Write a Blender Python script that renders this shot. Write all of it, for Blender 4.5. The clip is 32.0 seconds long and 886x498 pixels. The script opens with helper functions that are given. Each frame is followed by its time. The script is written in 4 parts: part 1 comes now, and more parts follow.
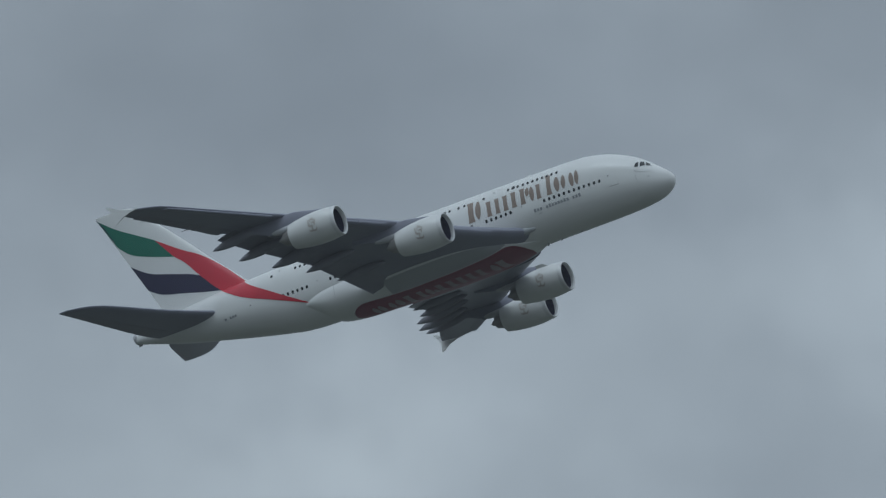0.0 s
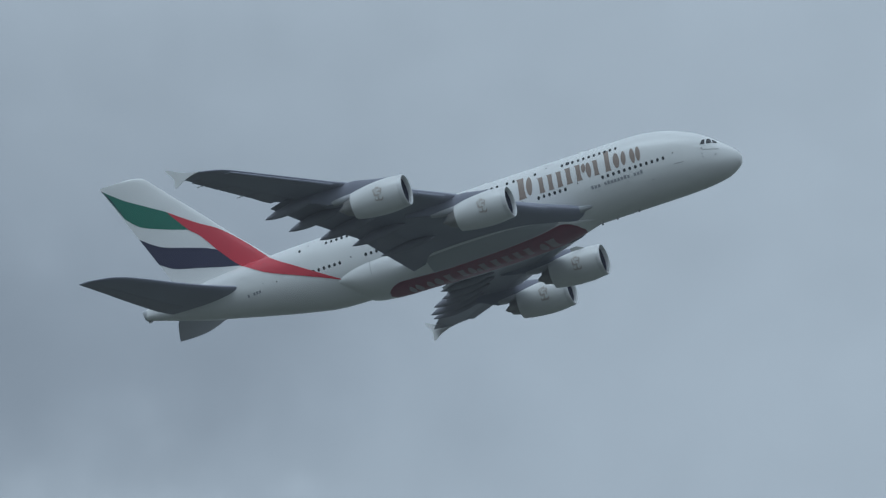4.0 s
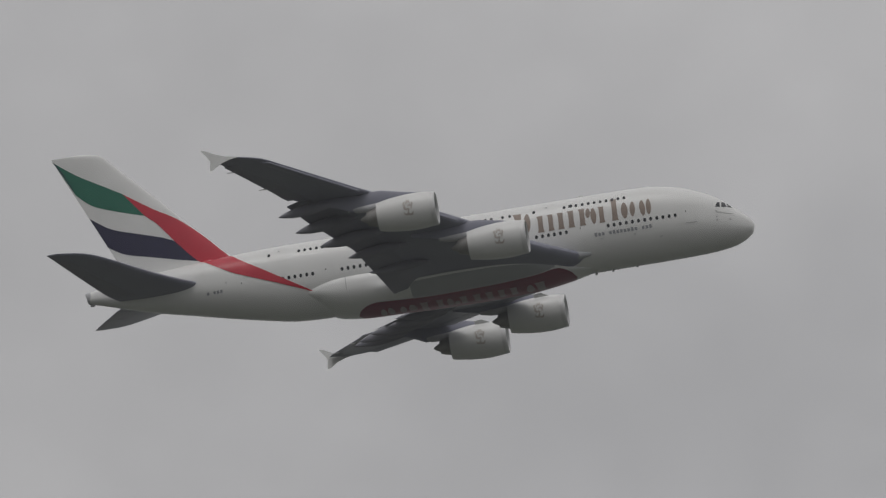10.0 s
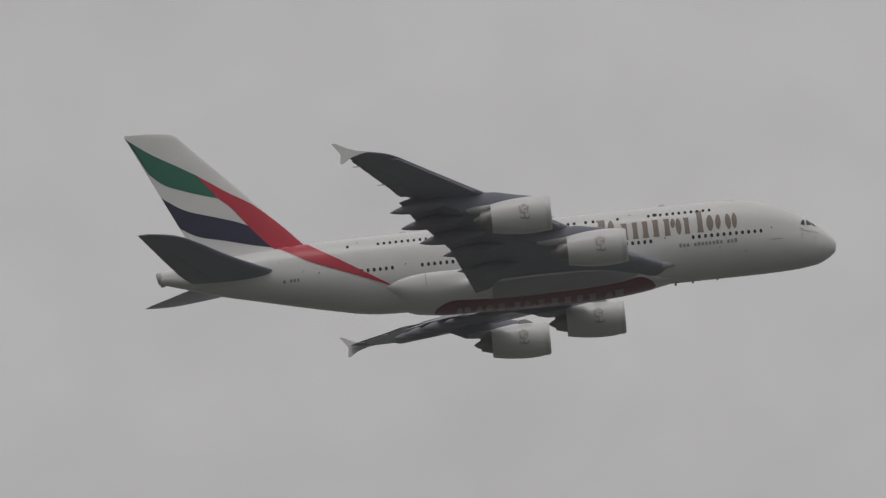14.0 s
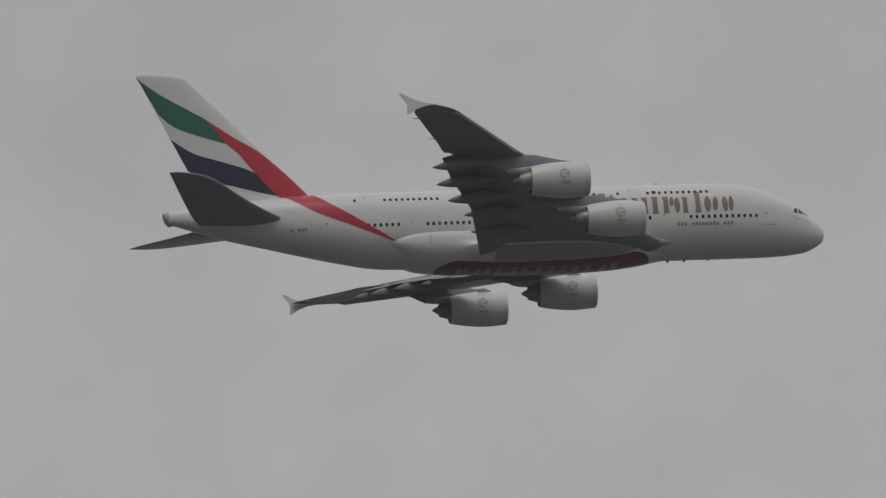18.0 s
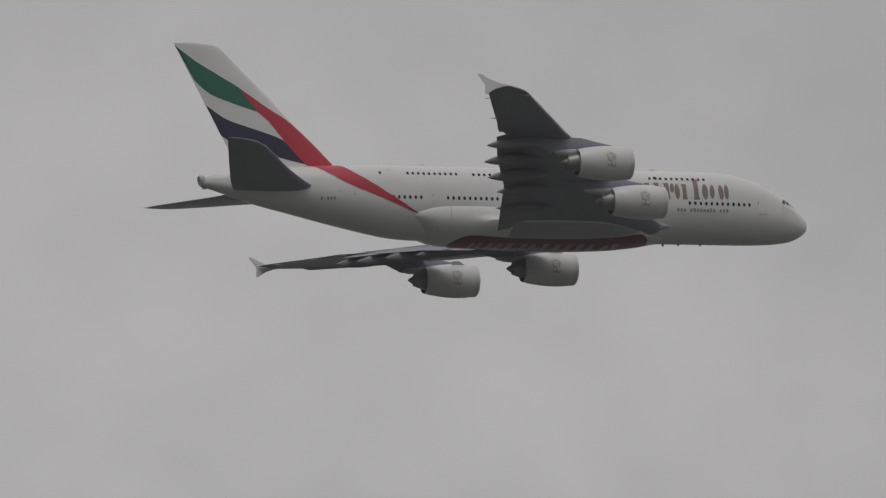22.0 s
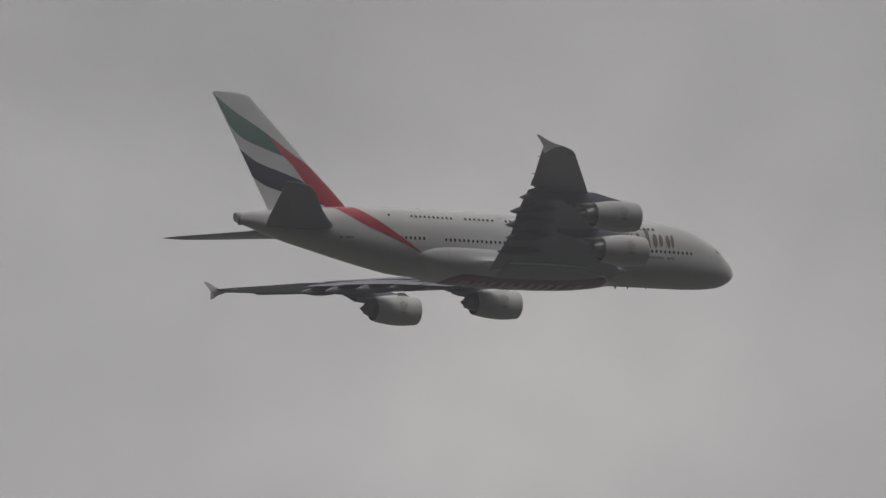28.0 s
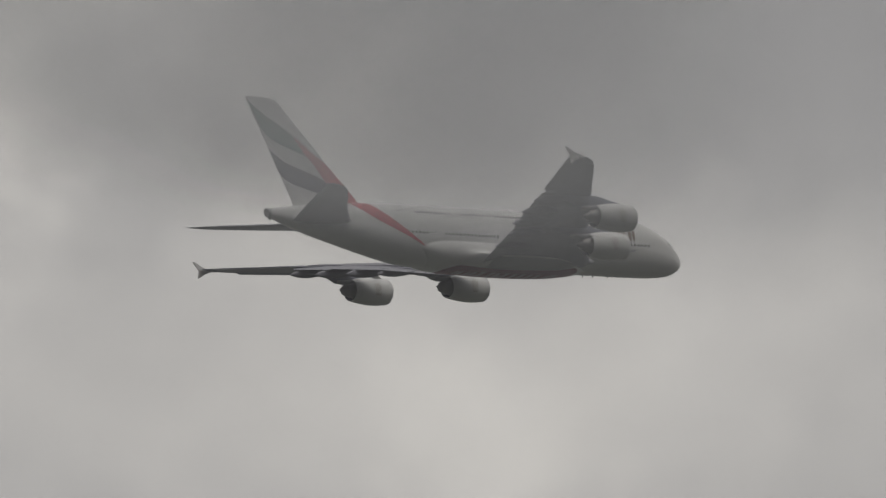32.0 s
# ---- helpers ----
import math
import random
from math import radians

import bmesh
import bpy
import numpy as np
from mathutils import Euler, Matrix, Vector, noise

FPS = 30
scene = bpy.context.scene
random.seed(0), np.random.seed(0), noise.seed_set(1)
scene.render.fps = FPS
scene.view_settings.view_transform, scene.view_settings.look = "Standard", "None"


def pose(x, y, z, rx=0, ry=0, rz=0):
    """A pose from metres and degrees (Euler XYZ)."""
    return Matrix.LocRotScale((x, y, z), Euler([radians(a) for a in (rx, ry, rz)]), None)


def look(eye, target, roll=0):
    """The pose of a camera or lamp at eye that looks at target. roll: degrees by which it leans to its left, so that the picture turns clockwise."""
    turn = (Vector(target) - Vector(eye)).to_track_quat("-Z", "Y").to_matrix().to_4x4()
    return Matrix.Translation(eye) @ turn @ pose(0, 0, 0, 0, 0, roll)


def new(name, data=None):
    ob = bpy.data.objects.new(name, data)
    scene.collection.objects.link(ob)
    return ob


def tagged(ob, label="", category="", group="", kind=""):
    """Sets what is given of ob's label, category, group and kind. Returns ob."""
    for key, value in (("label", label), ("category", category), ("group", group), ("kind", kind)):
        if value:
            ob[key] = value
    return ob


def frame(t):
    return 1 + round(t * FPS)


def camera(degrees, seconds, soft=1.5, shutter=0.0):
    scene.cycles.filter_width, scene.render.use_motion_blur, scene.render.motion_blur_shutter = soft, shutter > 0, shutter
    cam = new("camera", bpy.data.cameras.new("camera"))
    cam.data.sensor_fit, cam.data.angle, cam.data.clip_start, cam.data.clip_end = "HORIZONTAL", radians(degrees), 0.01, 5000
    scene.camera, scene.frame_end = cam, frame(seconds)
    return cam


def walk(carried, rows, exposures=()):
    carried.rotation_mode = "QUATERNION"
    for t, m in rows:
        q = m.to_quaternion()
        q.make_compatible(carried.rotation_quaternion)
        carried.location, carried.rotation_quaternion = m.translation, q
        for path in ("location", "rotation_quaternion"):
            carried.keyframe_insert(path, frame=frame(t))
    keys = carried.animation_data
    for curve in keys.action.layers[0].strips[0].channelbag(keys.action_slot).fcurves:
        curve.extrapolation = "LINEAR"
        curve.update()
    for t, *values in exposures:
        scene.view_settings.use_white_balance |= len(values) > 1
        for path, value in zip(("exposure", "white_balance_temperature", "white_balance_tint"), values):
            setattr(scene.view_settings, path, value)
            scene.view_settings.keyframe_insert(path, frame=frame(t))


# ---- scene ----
# ---- the camera: a hand-held long lens that turns on one spot ----
PATH = [
    (0.0, 29.1401, 16.7411, 0.322), (0.5, 28.2954, 17.0115, -0.032), (1.0, 27.2346, 17.2235, -0.560),
    (1.5, 26.4005, 17.3680, -0.565), (2.0, 25.4937, 17.5382, -0.815), (2.5, 24.5755, 17.7929, -1.038),
    (3.0, 23.5570, 18.0286, -1.157), (3.5, 22.3608, 18.2197, -1.227), (4.0, 21.2998, 18.4130, -1.033),
    (4.5, 20.2262, 18.6004, -0.838), (5.0, 19.1397, 18.7813, -0.644), (5.5, 18.0405, 18.9555, -0.451),
    (6.0, 16.9374, 19.2104, -0.076), (6.5, 15.8329, 19.4335, 0.189), (7.0, 14.6627, 19.5908, 0.412),
    (7.5, 13.8203, 19.7154, 0.379), (8.0, 12.8709, 19.8234, 0.513), (8.5, 11.3894, 19.9557, 0.634),
    (9.0, 10.1082, 19.9737, 0.791), (9.5, 8.9063, 20.1367, 0.937), (10.0, 7.7478, 20.3493, 0.834),
    (10.5, 6.6569, 20.4994, 0.783), (11.0, 5.4571, 20.5407, 0.603), (11.5, 4.3413, 20.5731, 0.394),
    (12.0, 3.0982, 20.5972, 0.217), (12.5, 1.8580, 20.6556, -0.121), (13.0, 0.5803, 20.7321, -0.323),
    (13.5, -0.6003, 20.7691, -0.460), (14.0, -1.7797, 20.8662, -0.485), (14.5, -3.0795, 20.9101, -0.450),
    (15.0, -4.3493, 20.9336, -0.366), (15.5, -5.6215, 20.9468, -0.280), (16.0, -6.8951, 20.9496, -0.196),
    (16.5, -8.1691, 20.9424, -0.110), (17.0, -9.4045, 20.9551, -0.160), (17.5, -10.6176, 20.7805, -0.259),
    (18.0, -11.8718, 20.6031, -0.282), (18.5, -13.1844, 20.4886, -0.369), (19.0, -14.4403, 20.4575, -0.461),
    (19.5, -15.6245, 20.4429, -0.672), (20.0, -16.8927, 20.4927, -0.751), (20.5, -18.0632, 20.4177, -0.528),
    (21.0, -19.2886, 20.1446, -0.349), (21.5, -20.5190, 19.9053, -0.235), (22.0, -21.6495, 19.7976, -0.130),
    (22.5, -22.8035, 19.7314, -0.111), (23.0, -24.1144, 19.7511, -0.099), (23.5, -25.4365, 19.6934, 0.102),
    (24.0, -26.4829, 19.5513, 0.624), (24.5, -27.5176, 19.2450, 0.832), (25.0, -28.6601, 19.1613, 0.596),
    (25.5, -29.8499, 19.0789, 0.178), (26.0, -30.8946, 18.9120, 0.248), (26.5, -31.9202, 18.7439, 0.318),
    (27.0, -32.9261, 18.5750, 0.389), (27.5, -33.9122, 18.4063, 0.459), (28.0, -34.7705, 18.2622, 0.219),
    (28.5, -35.7459, 18.0871, 0.229), (29.0, -36.7573, 18.0269, 0.267), (29.5, -37.7921, 17.9270, 0.387),
    (30.0, -38.7736, 17.8289, 0.217), (30.5, -39.5793, 17.6642, -0.248), (31.0, -40.3301, 17.5336, 0.083),
    (31.5, -41.1616, 17.2857, -0.474), (32.0, -41.9415, 17.1351, -0.383),
]
FLIGHT = [
    (0, -831.59, 1544.91, 539.49, 0.475, 10.998, 4.429), (1, -767.22, 1549.80, 547.15, 0.499, 11.026, 4.406),
    (2, -702.92, 1554.24, 554.30, 0.394, 10.870, 4.476), (3, -638.57, 1558.19, 560.91, 0.253, 10.580, 4.645),
    (4, -574.12, 1561.70, 567.00, 0.096, 10.192, 4.874), (5, -509.46, 1564.66, 572.57, -0.089, 9.738, 5.098),
    (6, -444.49, 1566.93, 577.55, -0.314, 9.252, 5.251), (7, -379.15, 1568.38, 581.92, -0.579, 8.761, 5.196),
    (8, -313.43, 1569.07, 585.73, -0.864, 8.275, 4.929), (9, -247.39, 1569.37, 589.13, -1.168, 7.777, 4.774),
    (10, -180.99, 1569.62, 592.24, -1.492, 7.257, 5.151), (11, -114.17, 1569.88, 595.15, -1.807, 6.734, 5.792),
    (12, -46.84, 1570.03, 597.82, -2.081, 6.240, 6.097), (13, 21.07, 1569.78, 600.16, -2.316, 5.793, 6.262),
    (14, 89.58, 1568.96, 602.14, -2.508, 5.410, 6.264), (15, 158.67, 1567.58, 603.79, -2.648, 5.101, 6.108),
    (16, 228.34, 1565.80, 605.20, -2.748, 4.871, 5.816), (17, 298.60, 1563.75, 606.46, -2.813, 4.730, 5.465),
    (18, 369.48, 1561.60, 607.65, -2.864, 4.677, 5.117), (19, 441.01, 1559.41, 608.85, -2.940, 4.703, 4.832),
    (20, 513.19, 1557.14, 610.06, -3.027, 4.807, 4.610), (21, 585.98, 1554.71, 611.30, -3.112, 4.967, 4.373),
    (22, 659.29, 1552.01, 612.56, -3.192, 5.165, 4.372), (23, 733.05, 1549.07, 613.89, -3.267, 5.404, 4.391),
    (24, 807.22, 1545.89, 615.34, -3.400, 5.668, 3.771), (25, 881.80, 1542.67, 617.02, -3.593, 5.959, 3.158),
    (26, 956.83, 1539.57, 619.03, -3.818, 6.274, 2.967), (27, 1032.28, 1536.67, 621.48, -4.027, 6.597, 2.819),
    (28, 1108.19, 1534.11, 624.45, -4.160, 6.918, 2.707), (29, 1184.56, 1531.98, 628.04, -4.173, 7.220, 2.613),
    (30, 1261.31, 1530.26, 632.28, -4.061, 7.479, 2.540), (31, 1338.28, 1528.89, 637.21, -3.810, 7.694, 2.518),
    (32, 1415.30, 1527.79, 642.85, -3.398, 7.866, 2.584),
]

def aim(yaw, pitch, roll):
    return pose(0, 0, 1.7, 90 + pitch, 0, yaw) @ pose(0, 0, 0, 0, 0, roll)


cam = camera(3.1416, 32.0, soft=1.3)
cam.data.dof.use_dof = True
cam.data.dof.focus_distance = 1750
cam.data.dof.aperture_fstop = 15
EXPOSURES = [
    (0, 0.22, 5400, -0.5), (1, 0.27, 5310, -2.0), (2, 0.36, 5140, -4.0), (3, 0.46, 5060, -3.4), (3.5, 0.46, 5060, -3.4), (5.5, 0.25, 6200, 11.0), (6, 0.2, 6238, 10.8), (7, 0.22, 6293, 9.5), (8, 0.27, 6420, 8.4),
    (10, 0.23, 6435, 8.9), (12, 0.17, 6450, 9.3), (14, 0.13, 6500, 9.5), (17, 0.03, 6500, 9.7), (21, 0.04, 6500, 10.0), (25, 0.08, 6517, 10.0), (28, 0.1, 6530, 10.0), (29, 0.05, 6480, 9.3), (30, 0.12, 6430, 8.6), (32, 0.11, 6675, 8.0),
]
walk(cam, [(t, aim(a, b, c)) for t, a, b, c in PATH], EXPOSURES)

# ---- overcast sky and a veiled sun ----
SUN_EL, SUN_AZ = 55, 200          # degrees above the horizon, clockwise from north
# azimuth and height of cloud forms in degrees, their spread, and how many stops they differ from the cover
BRIGHT_GAPS = [
    (-29.5, 16.2, 0.7, 0.5, 0.20), (-29.9, 15.95, 0.9, 0.4, 0.16), (-28.5, 17.8, 0.7, 0.5, 0.20), (-27.6, 16.6, 0.7, 0.5, 0.21), (-26.8, 16.6, 1.1, 0.6, 0.11), (-24.3, 16.9, 0.7, 0.5, 0.19),
    (-17.4, 18.6, 1.1, 0.6, 0.36), (3.0, 20.3, 8.0, 3.0, 0.10), (9.0, 20.4, 1.1, 0.6, 0.17), (18.9, 19.6, 3.5, 1.2, 0.21), (22.9, 19.2, 1.1, 0.6, 0.14),
    (29.1, 19.2, 1.8, 0.8, 0.16), (35.2, 17.7, 1.1, 0.6, 0.36), (35.5, 18.6, 0.7, 0.5, 0.12), (39.9, 17.5, 0.7, 0.5, 0.16), (40.7, 16.9, 3.5, 1.2, 0.28),
    (40.8, 18.3, 0.7, 0.5, 0.25), (42.3, 16.5, 0.7, 0.5, 0.20), (43.2, 17.1, 0.7, 0.5, 0.24),
    (40.0, 17.2, 0.55, 0.45, 0.4), (39.9, 18.0, 0.5, 0.3, 0.12), (38.8, 17.4, 0.4, 0.3, 0.15), (-26.2, 17.0, 1.2, 0.35, 0.2), (-22.4, 17.35, 0.7, 0.4, 0.3), (-22.2, 17.2, 0.4, 0.3, 0.22), (-28.2, 16.45, 1.0, 0.4, 0.22), (-29.7, 15.9, 1.0, 0.3, 0.15), (41.6, 17.5, 0.5, 0.35, 0.22), (41.9, 16.5, 1.5, 0.35, 0.2), (39.9, 17.75, 0.4, 0.3, 0.2), (-24.2, 17.0, 1.0, 0.3, 0.25), (-10.6, 19.2, 1.2, 0.4, 0.18), (-4.2, 20.4, 0.9, 1.0, 0.2), (41.5, 17.5, 0.45, 0.4, 0.22), (37.9, 18.5, 0.6, 0.35, 0.12),
]
DARK_BANKS = [
    (-29.5, 17.3, 1.8, 0.8, -0.47), (-27.9, 16.2, 0.7, 0.5, -0.27), (-26.0, 17.8, 0.7, 0.5, -0.17), (-24.8, 18.0, 3.5, 1.2, -0.61), (-24.3, 17.5, 0.7, 0.5, -0.29),
    (-22.3, 18.0, 0.7, 0.5, -0.24), (-18.2, 19.8, 1.1, 0.6, -0.20), (-16.5, 19.8, 1.8, 0.8, -0.24), (-15.7, 18.6, 0.7, 0.5, -0.16), (-11.6, 20.4, 0.7, 0.5, -0.16),
    (-6.5, 19.8, 1.8, 0.8, -0.18), (10.7, 21.5, 1.1, 0.6, -0.13), (25.4, 20.3, 1.8, 0.8, -0.27), (38.0, 17.4, 0.7, 0.5, -0.26), (38.0, 18.6, 1.1, 0.6, -0.18),
    (43.2, 17.7, 1.1, 0.6, -0.48), (-23.4, 18.0, 0.6, 0.4, -0.2), (40.5, 17.65, 0.45, 0.5, -0.2), (40.6, 17.2, 0.4, 0.4, -0.25),
]


def sky_world():
    w = bpy.data.worlds.new("overcast_sky")
    scene.world = w
    w.use_nodes = True
    n, k = w.node_tree.nodes, w.node_tree.links
    n.clear()
    out, bg = n.new("ShaderNodeOutputWorld"), n.new("ShaderNodeBackground")
    sky = n.new("ShaderNodeTexSky")
    sky.sky_type, sky.sun_disc = "NISHITA", False
    sky.sun_elevation, sky.sun_rotation = radians(SUN_EL), radians(SUN_AZ)
    co = n.new("ShaderNodeTexCoord")
    sep = n.new("ShaderNodeSeparateXYZ")
    k.new(co.outputs["Generated"], sep.inputs[0])

    def noise_tex(scale, detail, rough, stretch):
        mp = n.new("ShaderNodeMapping")
        mp.inputs["Scale"].default_value = stretch
        k.new(co.outputs["Generated"], mp.inputs["Vector"])
        t = n.new("ShaderNodeTexNoise")
        t.inputs["Scale"].default_value, t.inputs["Detail"].default_value = scale, detail
        t.inputs["Roughness"].default_value = rough
        k.new(mp.outputs[0], t.inputs["Vector"])
        return t.outputs["Fac"]

    def calc(op, a, b=None, c=None):
        m = n.new("ShaderNodeMath")
        m.operation = op
        for i, v in enumerate((a, b, c)):
            if v is None:
                continue
            if isinstance(v, (int, float)):
                m.inputs[i].default_value = v
            else:
                k.new(v, m.inputs[i])
        return m.outputs[0]

    # brighter towards the zenith, as under a closed cloud cover
    up = calc("MAXIMUM", sep.outputs["Z"], 0.0)
    rise = calc("MULTIPLY_ADD", up, 0.8, 0.69)
    broad = calc("MULTIPLY_ADD", noise_tex(5.0, 3, 0.5, (1, 1, 1.6)), 0.2, 0.9)
    banks = calc("MULTIPLY_ADD", noise_tex(24.0, 4, 0.5, (1, 1, 1.5)), 0.22, 0.89)
    wisps = calc("MULTIPLY_ADD", noise_tex(110.0, 6, 0.55, (1, 1, 1.3)), 0.2, 0.9)
    # the cover darkens towards the west, where the weather is thicker
    west = calc("MULTIPLY_ADD", sep.outputs["X"], 0.3, 1.0)
    west = calc("MINIMUM", west, 1.0)
    value = calc("MULTIPLY", calc("MULTIPLY", rise, broad), calc("MULTIPLY", calc("MULTIPLY", banks, wisps), west))
    # single gaps and banks in the cover, with ragged borders
    deg = 180 / math.pi
    ragged = calc("MULTIPLY_ADD", noise_tex(70.0, 4, 0.55, (1, 1, 1)), 1.6, -0.8)
    ragged_up = calc("MULTIPLY_ADD", noise_tex(95.0, 4, 0.55, (1.1, 0.9, 1)), 0.9, -0.45)
    az = calc("ADD", calc("MULTIPLY", calc("ARCTAN2", sep.outputs["X"], sep.outputs["Y"]), deg), ragged)
    el = calc("ADD", calc("MULTIPLY", calc("ARCSINE", sep.outputs["Z"]), deg), ragged_up)
    stops = None
    for a, e, wa, we, d in BRIGHT_GAPS + DARK_BANKS:
        p = calc("MULTIPLY_ADD", az, 1 / wa, -a / wa)
        q = calc("MULTIPLY_ADD", el, 1 / we, -e / we)
        r = calc("MULTIPLY_ADD", p, p, calc("MULTIPLY", q, q))
        bump = calc("POWER", 2.718, calc("MULTIPLY", r, -1.0))
        stops = calc("MULTIPLY_ADD", bump, d, stops if stops else 0.0)
    value = calc("MULTIPLY", value, calc("POWER", 2.0, stops))
    cloud = n.new("ShaderNodeCombineColor")
    # thin cover lets warmer light through than thick banks
    for i, (c, warm) in enumerate(((0.395, 0.03), (0.385, 0.0), (0.385, -0.07))):
        k.new(calc("MULTIPLY", calc("MULTIPLY", value, c), calc("POWER", 2.0, calc("MULTIPLY", stops, warm))), cloud.inputs[i])
    dim = n.new("ShaderNodeMix")
    dim.data_type = "RGBA"
    dim.inputs["Factor"].default_value = 0.97
    scaled = n.new("ShaderNodeMix")
    scaled.data_type, scaled.blend_type = "RGBA", "MULTIPLY"
    scaled.inputs["Factor"].default_value = 1.0
    scaled.inputs["B"].default_value = (0.08, 0.08, 0.08, 1)
    k.new(sky.outputs[0], scaled.inputs["A"])
    k.new(scaled.outputs["Result"], dim.inputs["A"])
    k.new(cloud.outputs[0], dim.inputs["B"])
    k.new(dim.outputs["Result"], bg.inputs["Color"])
    k.new(bg.outputs[0], out.inputs[0])


sky_world()
lamp = bpy.data.lights.new("sun", "SUN")
lamp.energy, lamp.angle, lamp.color = 0.46, radians(25), (1.0, 0.97, 0.93)
sun = new("sun", lamp)
_a, _e = radians(SUN_AZ), radians(SUN_EL)
sun.matrix_world = look((60 * math.sin(_a) * math.cos(_e), 60 * math.cos(_a) * math.cos(_e), 60 * math.sin(_e)), (0, 0, 0))


# ---- materials ----
def material(name, colour, rough=0.4, metal=0.0, vary=0.08, scale=0.6, fine=9.0, bump=0.0, coat=0.0, streak=(1, 1, 1)):
    m = bpy.data.materials.new(name)
    m.use_nodes = True
    n, k = m.node_tree.nodes, m.node_tree.links
    b = n["Principled BSDF"]
    b.inputs["Metallic"].default_value = metal
    b.inputs["Coat Weight"].default_value = coat
    co, mp = n.new("ShaderNodeTexCoord"), n.new("ShaderNodeMapping")
    mp.inputs["Scale"].default_value = streak
    k.new(co.outputs["Object"], mp.inputs["Vector"])
    big, small = n.new("ShaderNodeTexNoise"), n.new("ShaderNodeTexNoise")
    for t, s, d in ((big, scale, 4), (small, fine, 3)):
        t.inputs["Scale"].default_value, t.inputs["Detail"].default_value = s, d
        k.new(mp.outputs[0], t.inputs["Vector"])
    mixed = n.new("ShaderNodeMath")
    mixed.operation = "MULTIPLY_ADD"
    mixed.inputs[1].default_value = 0.35
    k.new(small.outputs["Fac"], mixed.inputs[0])
    k.new(big.outputs["Fac"], mixed.inputs[2])
    ramp = n.new("ShaderNodeValToRGB")
    ramp.color_ramp.elements[0].position, ramp.color_ramp.elements[1].position = 0.4, 0.95
    ramp.color_ramp.elements[0].color = (*[c * (1 - vary) for c in colour], 1)
    ramp.color_ramp.elements[1].color = (*[min(1, c * (1 + vary)) for c in colour], 1)
    k.new(mixed.outputs[0], ramp.inputs[0])
    k.new(ramp.outputs[0], b.inputs["Base Color"])
    r = n.new("ShaderNodeMapRange")
    r.inputs["To Min"].default_value, r.inputs["To Max"].default_value = rough * 0.8, min(1, rough * 1.25)
    k.new(big.outputs["Fac"], r.inputs["Value"])
    k.new(r.outputs[0], b.inputs["Roughness"])
    if bump:
        bp = n.new("ShaderNodeBump")
        bp.inputs["Strength"].default_value, bp.inputs["Distance"].default_value = bump, 0.02
        k.new(small.outputs["Fac"], bp.inputs["Height"])
        k.new(bp.outputs[0], b.inputs["Normal"])
    return m


WHITE = material("white_paint", (0.78, 0.78, 0.77), 0.35, vary=0.05, scale=0.35, streak=(0.35, 1, 1), coat=0.15)
NACELLE = material("nacelle_white_paint", (0.74, 0.74, 0.73), 0.35, vary=0.06, scale=0.8, coat=0.1)
GREY = material("wing_grey_paint", (0.25, 0.255, 0.315), 0.4, vary=0.14, scale=0.3, streak=(0.4, 1, 1))
FLAPGREY = material("flap_grey_paint", (0.24, 0.24, 0.285), 0.42, vary=0.16, scale=0.5)
# pale rim metal; on the pylons it paints in the light caught below
RIM_LITPYLON = material("rim_lit_pylon_grey", (0.5, 0.5, 0.52), 0.45, vary=0.15, scale=0.8)
FAIRGREY = material("fairing_grey_paint", (0.23, 0.23, 0.265), 0.45, vary=0.12, scale=0.6)
RED = material("red_paint", (0.54, 0.016, 0.04), 0.38, vary=0.07, scale=0.5, coat=0.1)
# the red again, darkened in its colour for the shaded belly
SHADEDRED = material("belly_red_shaded", (0.2, 0.016, 0.045), 0.42, vary=0.1, scale=0.5)
GREEN = material("green_paint", (0.012, 0.15, 0.095), 0.4, vary=0.08, scale=0.5)
BLACK = material("black_paint", (0.017, 0.016, 0.055), 0.4, vary=0.1, scale=0.5)
GOLD = material("bronze_paint", (0.27, 0.21, 0.172), 0.45, vary=0.06, scale=0.8)
PALE = material("pale_lettering_paint", (0.36, 0.28, 0.29), 0.45, vary=0.06)
SLATE = material("slate_lettering_paint", (0.3, 0.31, 0.33), 0.5, vary=0.05)
GLASS = material("cabin_window_glass", (0.02, 0.022, 0.026), 0.12, vary=0.1)
LINE = material("panel_gap_grey", (0.42, 0.42, 0.42), 0.6, vary=0.1)
LIP = material("intake_lip_metal", (0.7, 0.7, 0.7), 0.42, metal=0.15, vary=0.06)
DUCT = material("intake_duct_navy", (0.03, 0.032, 0.07), 0.45, vary=0.15)
FAN = material("fan_blade_titanium", (0.10, 0.10, 0.12), 0.4, metal=0.7, vary=0.15)
CORE = material("heated_exhaust_metal", (0.33, 0.32, 0.31), 0.4, metal=0.5, vary=0.3, scale=1.2)
EMBLEM = material("emblem_bronze_paint", (0.46, 0.42, 0.385), 0.45, vary=0.06)
GAP = material("fine_gap", (0.67, 0.67, 0.66), 0.5, vary=0.05)
ROOTGREY = material("root_grey", (0.4, 0.41, 0.43), 0.45, vary=0.12, scale=0.4, streak=(0.4, 1, 1))


# ---- building helpers ----
def smooth(me, angle=40):
    for p in me.polygons:
        p.use_smooth = True
    me.set_sharp_from_angle(angle=radians(angle))


def part(name, bm, mat, parent, label="", angle=40):
    me = bpy.data.meshes.new(name)
    bmesh.ops.recalc_face_normals(bm, faces=bm.faces[:])
    bm.to_mesh(me)
    bm.free()
    me.materials.append(mat)
    smooth(me, angle)
    ob = new(name, me)
    ob.parent = parent
    if label:
        ob["label"] = label
    return ob


